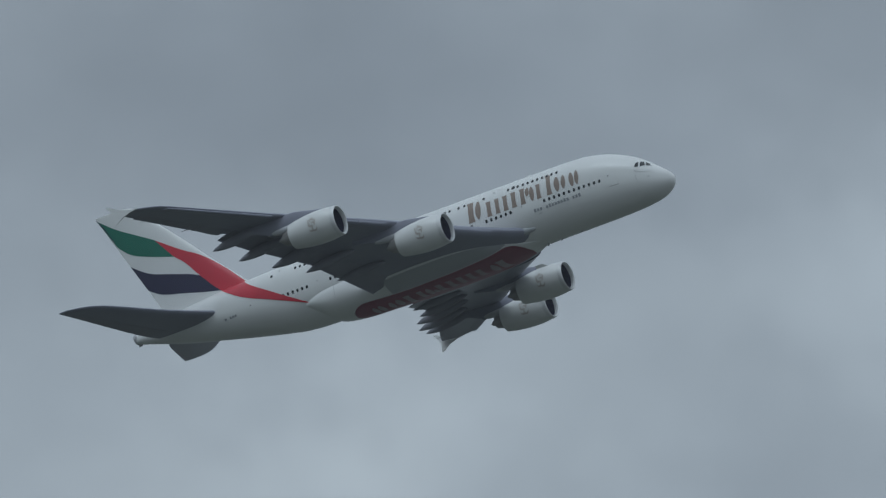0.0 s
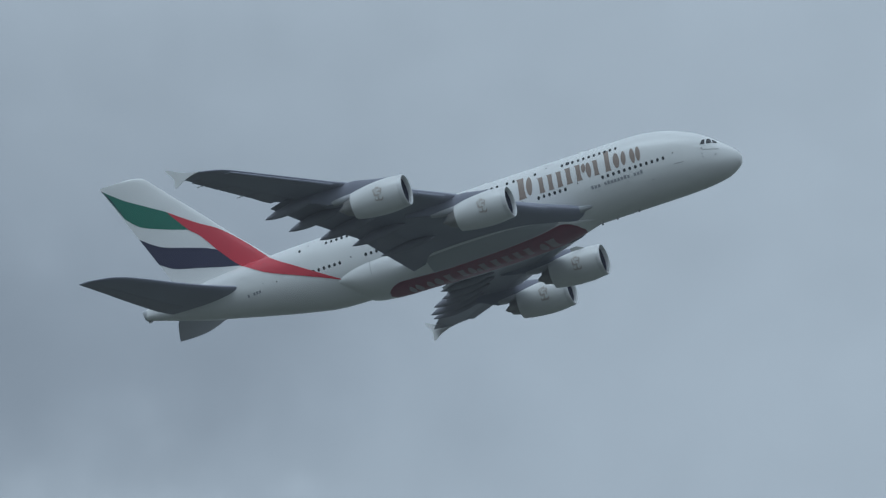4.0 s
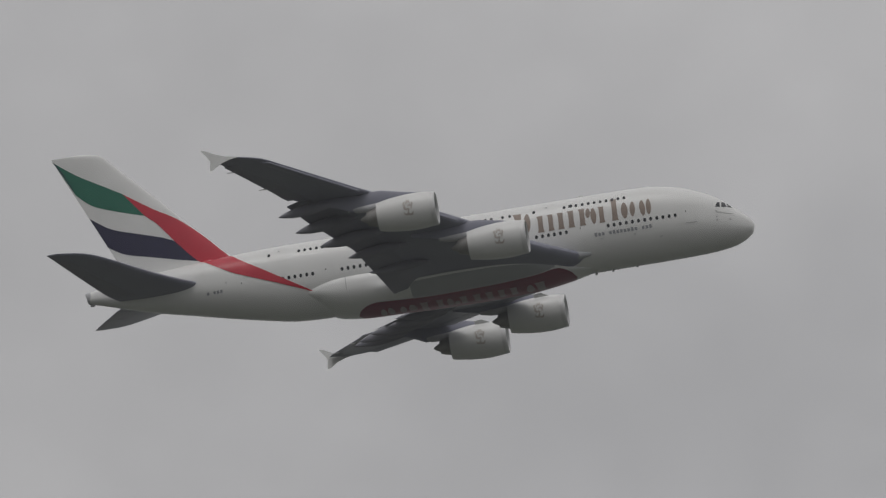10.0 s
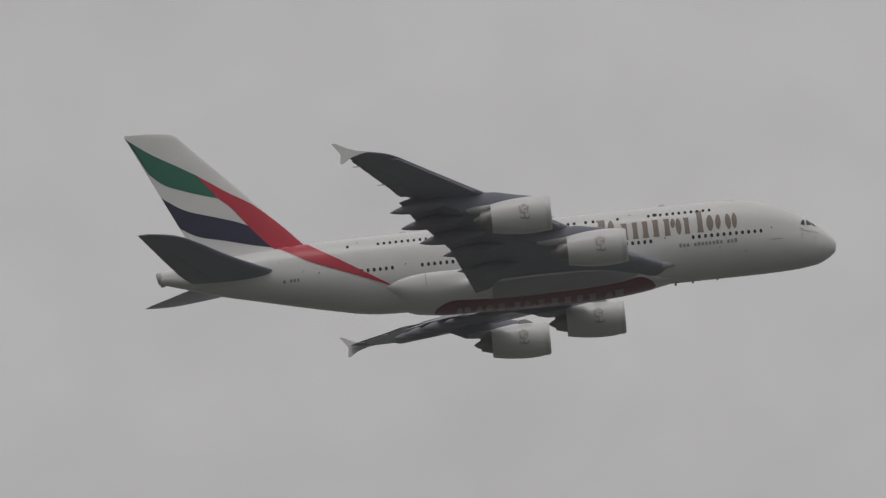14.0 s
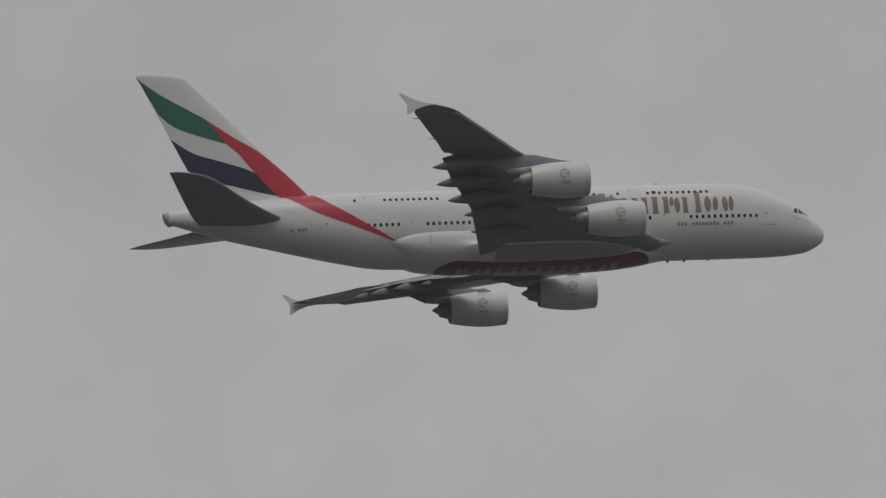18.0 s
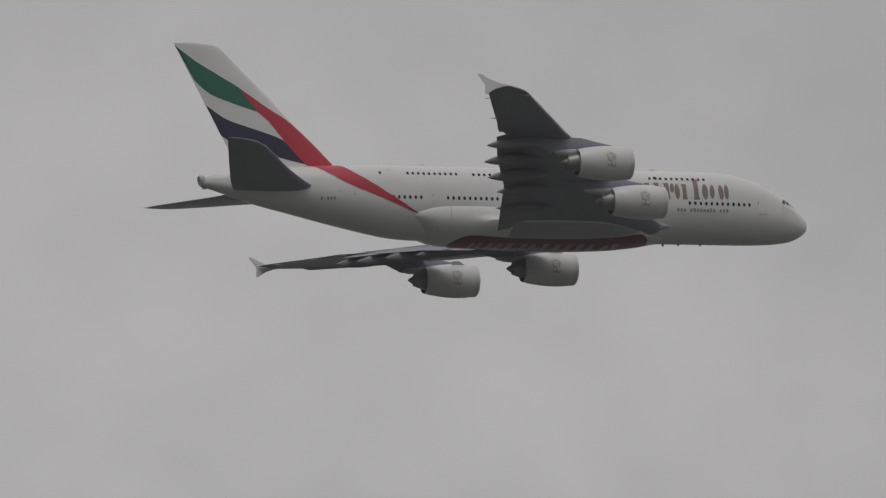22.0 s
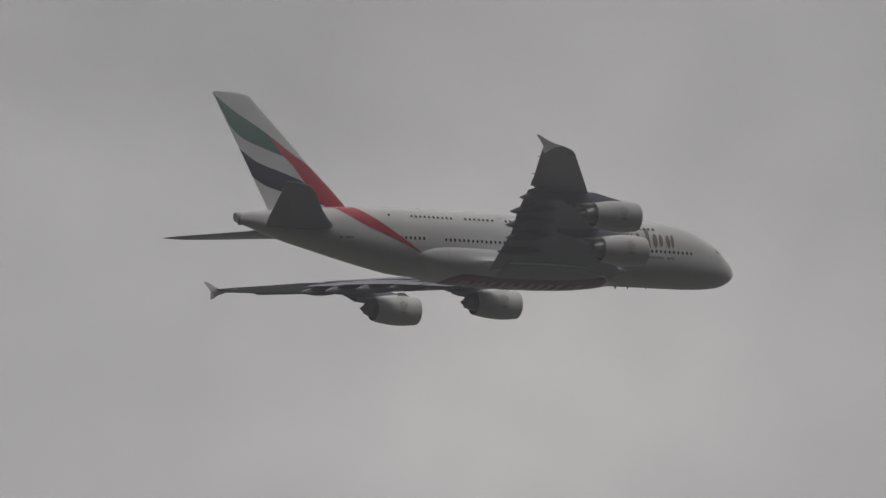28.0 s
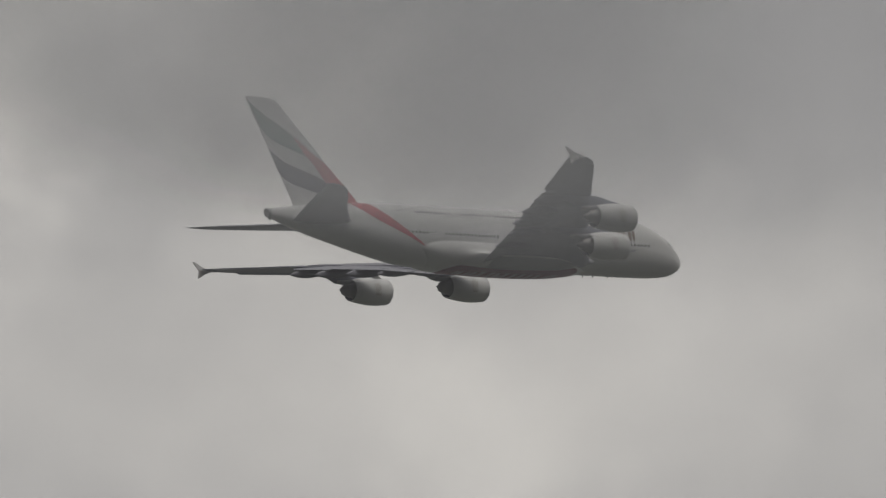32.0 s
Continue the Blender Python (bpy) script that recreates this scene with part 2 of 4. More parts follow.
def loft(rings, cap=True, closed=True):
    """Skins rings of equally many points."""
    bm = bmesh.new()
    vs = [[bm.verts.new(p) for p in r] for r in rings]
    n = len(rings[0])
    for a, b in zip(vs, vs[1:]):
        for i in range(n if closed else n - 1):
            j = (i + 1) % n
            bm.faces.new((a[i], a[j], b[j], b[i]))
    if cap:
        bm.faces.new(vs[0])
        bm.faces.new(vs[-1])
    return bm


def merge(bm, other):
    me = bpy.data.meshes.new("tmp")
    other.to_mesh(me)
    other.free()
    bm.from_mesh(me)
    bpy.data.meshes.remove(me)


def interp(x, table):
    """Smooth interpolation in rows of (x, a, b, ...)."""
    for i in range(len(table) - 1):
        if x <= table[i + 1][0] or i == len(table) - 2:
            break
    p, q = table[i], table[i + 1]
    o, r = table[max(i - 1, 0)], table[min(i + 2, len(table) - 1)]
    h = q[0] - p[0]
    u = max(0.0, min(1.0, (x - p[0]) / h))
    res = []
    for c in range(1, len(p)):
        d = (q[c] - p[c]) / h
        m0 = d if i == 0 else 0.5 * (d + (p[c] - o[c]) / (p[0] - o[0]))
        m1 = d if r is q else 0.5 * (d + (r[c] - q[c]) / (r[0] - q[0]))
        if i > 0 and d * (p[c] - o[c]) <= 0:
            m0 = 0
        if r is not q and d * (r[c] - q[c]) <= 0:
            m1 = 0
        res.append((2 * u ** 3 - 3 * u * u + 1) * p[c] + (u ** 3 - 2 * u * u + u) * h * m0
                   + (3 * u * u - 2 * u ** 3) * q[c] + (u ** 3 - u * u) * h * m1)
    return res


def P(s, y, z):
    """Station aft of the nose, metres to the left, metres above the lower window line."""
    return Vector((-s, y, z))


# ---- ground ----
def build_ground():
    m = material("meadow_grass", (0.062, 0.068, 0.055), 0.95, vary=0.35, scale=0.02, fine=1.5, bump=0.4)
    bm = bmesh.new()
    bmesh.ops.create_grid(bm, x_segments=24, y_segments=24, size=30000)
    me = bpy.data.meshes.new("ground")
    bm.to_mesh(me)
    bm.free()
    me.materials.append(m)
    tagged(new("ground", me), "open grassland under the flight path", "ground", kind="structure")


build_ground()


# ---- the airliner ----
# station, crown, keel, half width
BODY = [(0.0, -1.50, -1.58, 0.05), (0.15, -1.0, -2.06, 0.55), (0.5, -0.55, -2.44, 1.0), (1.1, 0.02, -2.83, 1.52),
        (2.0, 0.78, -3.22, 2.04), (3.0, 1.6, -3.4, 2.46), (4.1, 2.32, -3.54, 2.78), (5.5, 3.0, -3.62, 3.05),
        (7.0, 3.58, -3.67, 3.26), (9.0, 4.06, -3.69, 3.44), (11.3, 4.28, -3.7, 3.53), (14.0, 4.32, -3.7, 3.57),
        (17.0, 4.32, -3.72, 3.57), (30.0, 4.3, -3.85, 3.57), (45.0, 4.30, -3.92, 3.57), (49.0, 4.30, -3.72, 3.52), (52.0, 4.25, -3.15, 3.40),
        (56.0, 4.10, -2.25, 3.10), (60.0, 3.88, -1.28, 2.62), (64.0, 3.55, -0.32, 1.98), (67.0, 3.25, 0.58, 1.38),
        (69.3, 2.98, 1.30, 0.82), (70.35, 2.82, 1.58, 0.6)]
POWER, POWER_LOW = 2.5, 2.1      # how square the upper and lower lobes are


def middle(s, top, bot):
    """Height of the widest line of a section."""
    w = min(1.0, s / 9.0)
    return (top + bot) / 2 * (1 - w) + w * ((top + bot) / 2 - 0.15)


def body_point(s, a):
    top, bot, hw = interp(s, BODY)
    zc = middle(s, top, bot)
    c, d = math.cos(a), math.sin(a)
    q = POWER if d > 0 else POWER_LOW
    y = hw * math.copysign(abs(c) ** (2 / q), c)
    z = zc + (top - zc if d > 0 else zc - bot) * math.copysign(abs(d) ** (2 / q), d)
    return P(s, y, z)


def body_y(s, z):
    """Half width of the fuselage at a height."""
    top, bot, hw = interp(s, BODY)
    zc = middle(s, top, bot)
    h = top - zc if z > zc else zc - bot
    u = min(1.0, abs(z - zc) / max(h, 1e-3))
    q = POWER if z > zc else POWER_LOW
    return hw * (1 - u ** q) ** (1 / q)


# fin: height, leading edge, trailing edge, half thickness
FIN = [(2.6, 52.2, 65.7, 0.62), (3.9, 54.6, 66.2, 0.58), (4.7, 55.3, 66.55, 0.55), (8.2, 58.75, 68.15, 0.46), (11.5, 61.75, 69.7, 0.38),
       (14.2, 64.35, 70.95, 0.31), (16.6, 66.6, 72.05, 0.25), (17.35, 67.35, 72.4, 0.22), (17.7, 68.1, 72.56, 0.17), (17.88, 69.3, 72.64, 0.1)]


def foil(u):
    """Half thickness along the chord, from 0 to 1, of a symmetric profile."""
    return max(0.0, 10 * (0.2969 * math.sqrt(max(u, 0)) - 0.126 * u - 0.3516 * u * u + 0.2843 * u ** 3 - 0.1015 * u ** 4))


def fin_y(s, z):
    if z < 2.6 or z > 17.88:
        return 0.0
    le, te, th = interp(z, FIN)
    if not le <= s <= te:
        return 0.0
    return th * foil((s - le) / (te - le)) + 0.0


def skin_y(s, z):
    return max(body_y(s, z) if s < 70.3 else 0.0, fin_y(s, z))


def ribbon(upper, lower, mat, name, parent, label="", side=-1, proud=0.025, across=6, along=10, skin=skin_y):
    """A painted band between two edges, laid on the skin."""
    def walk_edge(edge, u):
        x = u * (len(edge) - 1)
        i = min(int(x), len(edge) - 2)
        f = x - i
        o, p, q, r = edge[max(i - 1, 0)], edge[i], edge[i + 1], edge[min(i + 2, len(edge) - 1)]
        return [0.5 * (2 * p[c] + (q[c] - o[c]) * f + (2 * o[c] - 5 * p[c] + 4 * q[c] - r[c]) * f * f
                       + (3 * p[c] - o[c] - 3 * q[c] + r[c]) * f ** 3) for c in (0, 1)]

    n = along * (max(len(upper), len(lower)) - 1)
    bm = bmesh.new()
    grid = []
    for i in range(n + 1):
        a, b = walk_edge(upper, i / n), walk_edge(lower, i / n)
        row = []
        for j in range(across + 1):
            s, z = (a[c] + (b[c] - a[c]) * j / across for c in (0, 1))
            row.append(bm.verts.new(P(s, side * (skin(s, z) + proud), z)))
        grid.append(row)
    for a, b in zip(grid, grid[1:]):
        for j in range(across):
            f = bm.faces.new((a[j], a[j + 1], b[j + 1], b[j]))
    bmesh.ops.remove_doubles(bm, verts=bm.verts[:], dist=0.002)
    return part(name, bm, mat, parent, label)


def build_body(plane):
    angles = [2 * math.pi * i / 56 for i in range(56)]
    stations = [0.0, 0.05, 0.15, 0.3, 0.5, 0.8, 1.1, 1.5, 2, 2.5, 3, 3.5, 4.1, 4.8, 5.5, 6.2, 7, 8, 9, 10, 11.3, 12.6, 14, 17] + \
        [17 + 2.8 * i for i in range(1, 11)] + [46, 47, 48, 49, 50, 51, 52, 53, 54, 55, 56, 57, 58, 59, 60, 61, 62, 63, 64, 65, 66, 67, 68, 69.3, 70.35]
    fus = part("fuselage", loft([[body_point(s, a) for a in angles] for s in stations]), WHITE, plane,
               "glossy white double-deck fuselage", 60)
    # tail cone outlet of the auxiliary power unit
    top, bot, hw = interp(70.35, BODY)
    zc = (top + bot) / 2
    def outlet(name, rows, mat, label):
        part(name, loft([[P(s + 0.1 * math.sin(a), r * math.cos(a), zc + r * 1.05 * math.sin(a)) for a in angles[::2]] for s, r in rows]), mat, fus, label)

    outlet("tail_outlet", ((69.9, 0.62), (70.3, 0.64), (70.6, 0.6), (70.68, 0.55), (70.6, 0.46)), RIM_LITPYLON, "pale metal rim of the exhaust outlet")
    outlet("outlet_pipe", ((70.0, 0.5), (70.5, 0.5), (70.62, 0.42), (70.4, 0.38)), DUCT, "black exhaust pipe inside the rim")
    # small drain fin under the cone
    part("drain_fin", loft([[P(70.1 + t, w, zc - 0.55 - h) for t, w in ((-0.2, 0), (0, 0.04), (0.3, 0), (0, -0.04))] for h in (0, 0.35)]), LINE, fus, "small dark drain fin")
    return fus


def build_fairing(plane):
    # station, crown, keel, half width above; below: half width, height of the border, roundness (spread flat under the wing roots)
    rows = [(17.3, -3.3, -3.64, 1.0, 1.0, -3.5, 1.0), (19.2, -3.0, -3.93, 2.0, 2.2, -3.4, 1.0), (21.2, -2.4, -4.2, 2.9, 3.6, -3.1, 1.1), (23.2, -1.7, -4.4, 3.5, 4.8, -3.0, 1.25),
            (26.0, -0.3, -4.54, 3.8, 5.8, -2.9, 1.35), (31.0, 0.2, -4.58, 3.82, 6.2, -2.85, 1.35), (35.0, 0.45, -4.56, 3.8, 5.8, -2.8, 1.3), (37.5, 0.5, -4.55, 3.8, 4.7, -2.4, 1.1),
            (39.5, 0.5, -4.53, 3.8, 4.0, -2.15, 0.95), (41.0, 0.5, -4.5, 3.8, 3.8, -2.1, 0.92), (43.3, 0.45, -4.3, 3.72, 3.72, -2.03, 0.92), (44.6, 0.25, -4.02, 3.65, 3.65, -1.98, 0.92),
            (45.6, -0.1, -3.5, 3.5, 3.5, -1.9, 0.92), (46.5, -0.45, -3.0, 3.3, 3.3, -1.82, 0.92), (47.5, -0.9, -2.5, 3.05, 3.05, -1.75, 0.92), (48.5, -1.3, -2.1, 2.8, 2.8, -1.7, 0.92)]
    first, last, count = 17.3, 48.5, 68

    rings = []
    for i in range(count):
        s = first + (last - first) * i / (count - 1)
        top, bot, hw, low, border, roundness = interp(s, rows)
        ring = []
        for j in range(48):
            a = 2 * math.pi * j / 48
            c, d = math.cos(a), math.sin(a)
            zc = (top + bot) / 2 - 0.1 if d > 0 else border
            h = top - zc if d > 0 else zc - bot
            e = 0.86 if d > 0 else roundness
            w = hw if d > 0 else low
            ring.append(P(s, w * math.copysign(abs(c) ** e, c), zc + h * math.copysign(abs(d) ** e, d)))
        rings.append(ring)
    fair = part("belly_fairing", loft(rings), WHITE, plane, "white bulged wing-to-body fairing", 60)

    def under(s, y):
        top, bot, hw, low, zc, roundness = interp(s, rows)
        c = min(1.0, abs(y) / low) ** (1 / roundness)
        z = zc - (zc - bot) * math.sqrt(1 - c * c) ** roundness
        # never inside the fuselage
        t2, b2, w2 = interp(s, BODY)
        z2c = middle(s, t2, b2)
        v = min(1.0, abs(y) / w2)
        return min(z, z2c - (z2c - b2) * (1 - v ** POWER_LOW) ** (1 / POWER_LOW))

    def belly_ribbon(edge_a, edge_b, mat, name, parent, label="", proud=0.02, across=4, along=3):
        bm = bmesh.new()
        grid = []
        n = along * (len(edge_a) - 1)
        for i in range(n + 1):
            x = i / along
            k = min(int(x), len(edge_a) - 2)
            a, b = ([e[k][c] + (e[k + 1][c] - e[k][c]) * (x - k) for c in (0, 1)] for e in (edge_a, edge_b))
            row = []
            for j in range(across + 1):
                q, y = (a[c] + (b[c] - a[c]) * j / across for c in (0, 1))
                row.append(bm.verts.new(P(q, y, under(q, y) - proud)))
            grid.append(row)
        for a, b in zip(grid, grid[1:]):
            for j in range(across):
                bm.faces.new((a[j], a[j + 1], b[j + 1], b[j]))
        return part(name, bm, mat, parent, label)

    # red panel, wider towards the nose, with rounded ends
    s0, s1, round_end = 19.1, 42.4, 2.5
    near, far = [], []
    for i in range(81):
        q = s0 + (s1 - s0) * i / 80
        e = min(q - s0, s1 - q)
        k = 1.0 if e > round_end else math.sqrt(max(0.0, 1 - (1 - e / round_end) ** 2)) * 0.98 + 0.02
        w = (3.2 - 0.5 * min(1.0, max(0.0, (q - 22) / 12))) * k
        near.append((q, -w))
        far.append((q, w))
    red = belly_ribbon(near, far, SHADEDRED, "belly_panel", fair, "rounded red belly panel with the underside's shade in its colour", across=30, along=1)
    # the wordmark on it, as plain strokes
    for a, b in word_edges():
        belly_ribbon(*([(22.6 + 17.4 * u, -1.5 + 3.0 * v) for u, v in e] for e in (a, b)), PALE, "wordmark_stroke", red, proud=0.04)
    # grey strips between the red panel and the wing's underside
    for side in (-1, 1):
        inner, outer = [], []
        for i in range(25):
            q = 21.0 + 15.2 * i / 24
            low = interp(q, rows)[3]
            inner.append((q, side * (3.32 - 0.5 * min(1.0, max(0.0, (q - 22) / 12)))))
            outer.append((q, side * max(low * 0.998, 3.4)))
        belly_ribbon(inner, outer, ROOTGREY, "root_strip", fair, "grey strip under the wing root", proud=0.012, across=10, along=1)
    # rounded white root that wraps the wing's leading edge
    for side in (-1, 1):
        root = [(16.9, 2.58, -2.42, 0.02, 0.03), (17.1, 2.6, -2.41, 0.15, 0.2), (17.6, 2.64, -2.4, 0.26, 0.34), (18.4, 2.7, -2.38, 0.38, 0.46), (19.4, 2.78, -2.36, 0.46, 0.5),
                (20.4, 2.82, -2.34, 0.42, 0.42), (21.5, 2.85, -2.3, 0.2, 0.2)]
        tube = []
        for i in range(29):
            q = 16.9 + 4.6 * (i / 28) ** 1.4
            y, z, ry, rz = interp(q, root)
            tube.append([P(q, side * y + ry * math.cos(a), z + rz * math.sin(a)) for a in [2 * math.pi * k / 24 for k in range(24)]])
        part("wing_root_fairing", loft(tube), ROOTGREY, fair, "pale grey rounded wing root fairing", 60)
    # panel gap round the fairing's rear
    bm = bmesh.new()
    pairs = []
    for j in range(8):
        p, q = Vector(rings[55][(18 + j) % 48]), Vector(rings[55][(18 + j) % 48])
        o = Vector((0, p.y, p.z + 2.9)).normalized() * 0.02
        pairs.append((bm.verts.new(p + o), bm.verts.new(q + o - Vector((0.08, 0, 0)))))
    for (a, b), (c, d) in zip(pairs, pairs[1:]):
        bm.faces.new((a, c, d, b))
    part("panel_gap", bm, LINE, fair, "dark panel gap")
    # two blade aerials and a drain mast ahead of it
    for s, h in ((17.0, 0.36), (15.2, 0.3), (12.6, 0.22)):
        bm = loft([[P(s + t + u, w, z) for t, w in ((-0.1, 0), (0, 0.03), (0.14, 0), (0, -0.03))] for z, u in ((interp(s, BODY)[1] + 0.1, 0), (interp(s, BODY)[1] - h, 0.1))])
        part("aerial", bm, LINE, fair, "small blade aerial")


# plain strokes of the wordmark, along and up, both from 0 to 1 (from its start at the tail end)
STEMS = [(0.0, 0.048, 0.0, 1.0), (0.168, 0.204, 0.0, 0.74), (0.245, 0.279, 0.0, 0.74), (0.318, 0.354, 0.0, 0.74), (0.394, 0.431, 0.0, 0.76), (0.476, 0.512, 0.0, 0.76),
         (0.621, 0.654, 0.0, 0.72), (0.715, 0.752, 0.0, 0.98)]
# lens-shaped strokes: foot and head along and up, greatest breadth along
LENSES = [(0.085, 0.06, 0.092, 0.94, 0.05), (0.535, 0.3, 0.54, 0.74, 0.035), (0.578, 0.0, 0.576, 0.72, 0.042), (0.806, 0.02, 0.806, 0.74, 0.05), (0.862, 0.06, 0.868, 0.72, 0.04),
          (0.94, 0.02, 0.935, 0.72, 0.042), (0.982, 0.04, 0.985, 0.74, 0.038)]


def word_edges():
    """The two edges of each stroke of the wordmark."""
    made = []
    for a, b, low, top in STEMS:
        w = b - a
        a_side, b_side = [], []
        for i in range(9):
            f = i / 8
            flare = 0.16 * (2 * f - 1) ** 4
            v = low + (top - low) * f
            a_side.append((a - w * (flare + (0.12 if f == 1 else 0)), v))
            b_side.append((b + w * flare * (1.0 if f < 0.5 else 0.2), v))
        made.append((a_side, b_side))
    for u0, v0, u1, v1, w in LENSES:
        a_side, b_side = [], []
        for i in range(11):
            f = i / 10
            k = w / 2 * (0.2 + 0.8 * math.sin(math.pi * f) ** 0.7)
            u, v = u0 + (u1 - u0) * f, v0 + (v1 - v0) * f
            a_side.append((u - k, v))
            b_side.append((u + k, v))
        made.append((a_side, b_side))
    return made


def side_patch(name, s0, s1, z0, z1, mat, parent, label="", side=-1, proud=0.025, n=4, m=4, lean=0.0):
    return ribbon([(s0 - lean * z1, z1), (s1 - lean * z1, z1)], [(s0 - lean * z0, z0), (s1 - lean * z0, z0)], mat, name, parent, label, side, proud, m, n)


def frame_patch(name, s0, s1, z0, z1, mat, parent, label="", side=-1, w=0.05):
    """A thin rectangular outline on the fuselage."""
    bm = bmesh.new()
    n = 6
    loop = [(s0 + (s1 - s0) * i / n, z0) for i in range(n)] + [(s1, z0 + (z1 - z0) * i / n) for i in range(n)] + \
           [(s1 + (s0 - s1) * i / n, z1) for i in range(n)] + [(s0, z1 + (z0 - z1) * i / n) for i in range(n)]
    cs, cz = (s0 + s1) / 2, (z0 + z1) / 2
    a, b = [], []
    for s, z in loop:
        t, u = s - math.copysign(w, s - cs) * (abs(s - cs) > abs(s1 - s0) / 2 - 0.01), z - math.copysign(w, z - cz) * (abs(z - cz) > abs(z1 - z0) / 2 - 0.01)
        a.append(bm.verts.new(P(s, side * (body_y(s, z) + 0.022), z)))
        b.append(bm.verts.new(P(t, side * (body_y(t, u) + 0.022), u)))
    for i in range(len(loop)):
        j = (i + 1) % len(loop)
        bm.faces.new((a[i], a[j], b[j], b[i]))
    return part(name, bm, mat, parent, label)


def build_livery(fus, fin):
    word = [[[(24.55 - 14.35 * u, 0.42 + 2.5 * v) for u, v in e] for e in pair] for pair in word_edges()]
    for side in (-1, 1):
        for upper, lower in word:
            ribbon(upper, lower, GOLD, "wordmark_stroke", fus, side=side, across=3, along=2)
        # small line of lettering under the windows, as plain bars
        for i in range(16):
            s = 16.4 - i * 0.385
            if i in (3, 12):
                continue
            side_patch("lettering_bar", s, s - 0.27, -0.95, -0.62 if i % 5 else -0.55, SLATE, fus, side=side, n=2, m=2)
        # registration behind, as plain bars
        for i in range(5):
            if i != 1:
                side_patch("marking_bar", 57.7 - i * 0.36, 57.45 - i * 0.36, -0.3, 0.0, SLATE, fus, side=side, n=2, m=2)
        # tail bands
        ribbon([(72.5, 17.55), (70.25, 15.77), (68.08, 14.41), (65.5, 12.83)], [(70.5, 13.6), (68.89, 12.15), (66.37, 11.07), (63.5, 10.1)],
               GREEN, "tail_band", fin, "green painted band", side)
        ribbon([(72.55, 17.65), (71.75, 16.5), (70.85, 14.6)], [(72.5, 17.5), (71.45, 15.7), (70.5, 13.62)], BLACK, "tail_band", fin, "thin black edge of the green band", side, proud=0.04)
        ribbon([(69.4, 10.87), (67.15, 9.27), (64.3, 8.23), (61.76, 7.35), (60.3, 6.6)], [(67.8, 7.4), (66.0, 6.3), (63.2, 5.5), (60.6, 4.75), (58.3, 4.2)],
               BLACK, "tail_band", fin, "black painted band", side)
        ribbon([(65.6, 12.87), (62.52, 10.68), (60.03, 9.13), (57.59, 6.93), (55.6, 4.75), (53.9, 3.05), (51.26, 1.25), (48.79, -0.36), (46.45, -1.8)],
               [(65.5, 12.8), (63.53, 10.17), (62.31, 8.99), (60.53, 6.64), (58.45, 4.25), (55.8, 2.27), (53.93, 1.25), (50.5, -0.18), (46.5, -1.85)],
               RED, "tail_band", fin, "sweeping red painted band", side, proud=0.045, across=10)


def window_mesh(w, h, d=0.03):
    bm = bmesh.new()
    pts = []
    for cx, cz, a0 in ((1, 1, 0), (-1, 1, 90), (-1, -1, 180), (1, -1, 270)):
        for a in (0, 45, 90):
            r = min(w, h) * 0.45
            pts.append((cx * (w / 2 - r) + r * math.cos(radians(a0 + a)), cz * (h / 2 - r) + r * math.sin(radians(a0 + a))))
    top = [bm.verts.new((x, -d, z)) for x, z in pts]
    low = [bm.verts.new((x * 1.15, 0.01, z * 1.12)) for x, z in pts]
    bm.faces.new(top)
    for i in range(len(pts)):
        j = (i + 1) % len(pts)
        bm.faces.new((low[i], low[j], top[j], top[i]))
    bmesh.ops.recalc_face_normals(bm, faces=bm.faces[:])
    me = bpy.data.meshes.new("window_pane")
    bm.to_mesh(me)
    bm.free()
    me.materials.append(GLASS)
    return me


def skin_frame(s, z, side):
    """A pose on the skin, whose -y points outwards."""
    o = P(s, side * body_y(s, z), z)
    du = P(s + 0.2, side * body_y(s + 0.2, z), z) - o
    dv = P(s, side * body_y(s, z + 0.2), z + 0.2) - o
    n = du.cross(dv).normalized()
    if n.y * side < 0:
        n = -n
    up = (dv - n * dv.dot(n)).normalized()
    m = Matrix((up.cross(n) * -1, -n, up)).transposed()
    if m.determinant() < 0:
        m = Matrix((up.cross(n), -n, up)).transposed()
    return Matrix.Translation(o) @ m.to_4x4()


MAIN_WINDOWS = [7.78 + 0.645 * i for i in range(12)] + [19.3 + 0.635 * i for i in range(6)] + [24.4 + 0.64 * i for i in range(12)] + \
    [34.2 + 0.64 * i for i in range(15)] + [46.28 + 0.635 * i for i in range(6)]
UPPER_WINDOWS = [12.9 + 0.632 * i for i in range(8)] + [18.0, 19.25, 22.48, 25.03, 25.8] + [27.0 + 0.64 * i for i in range(12)] + \
    [36.0 + 0.64 * i for i in range(7)] + [41.86 + 0.627 * i for i in range(10)] + [50.7]


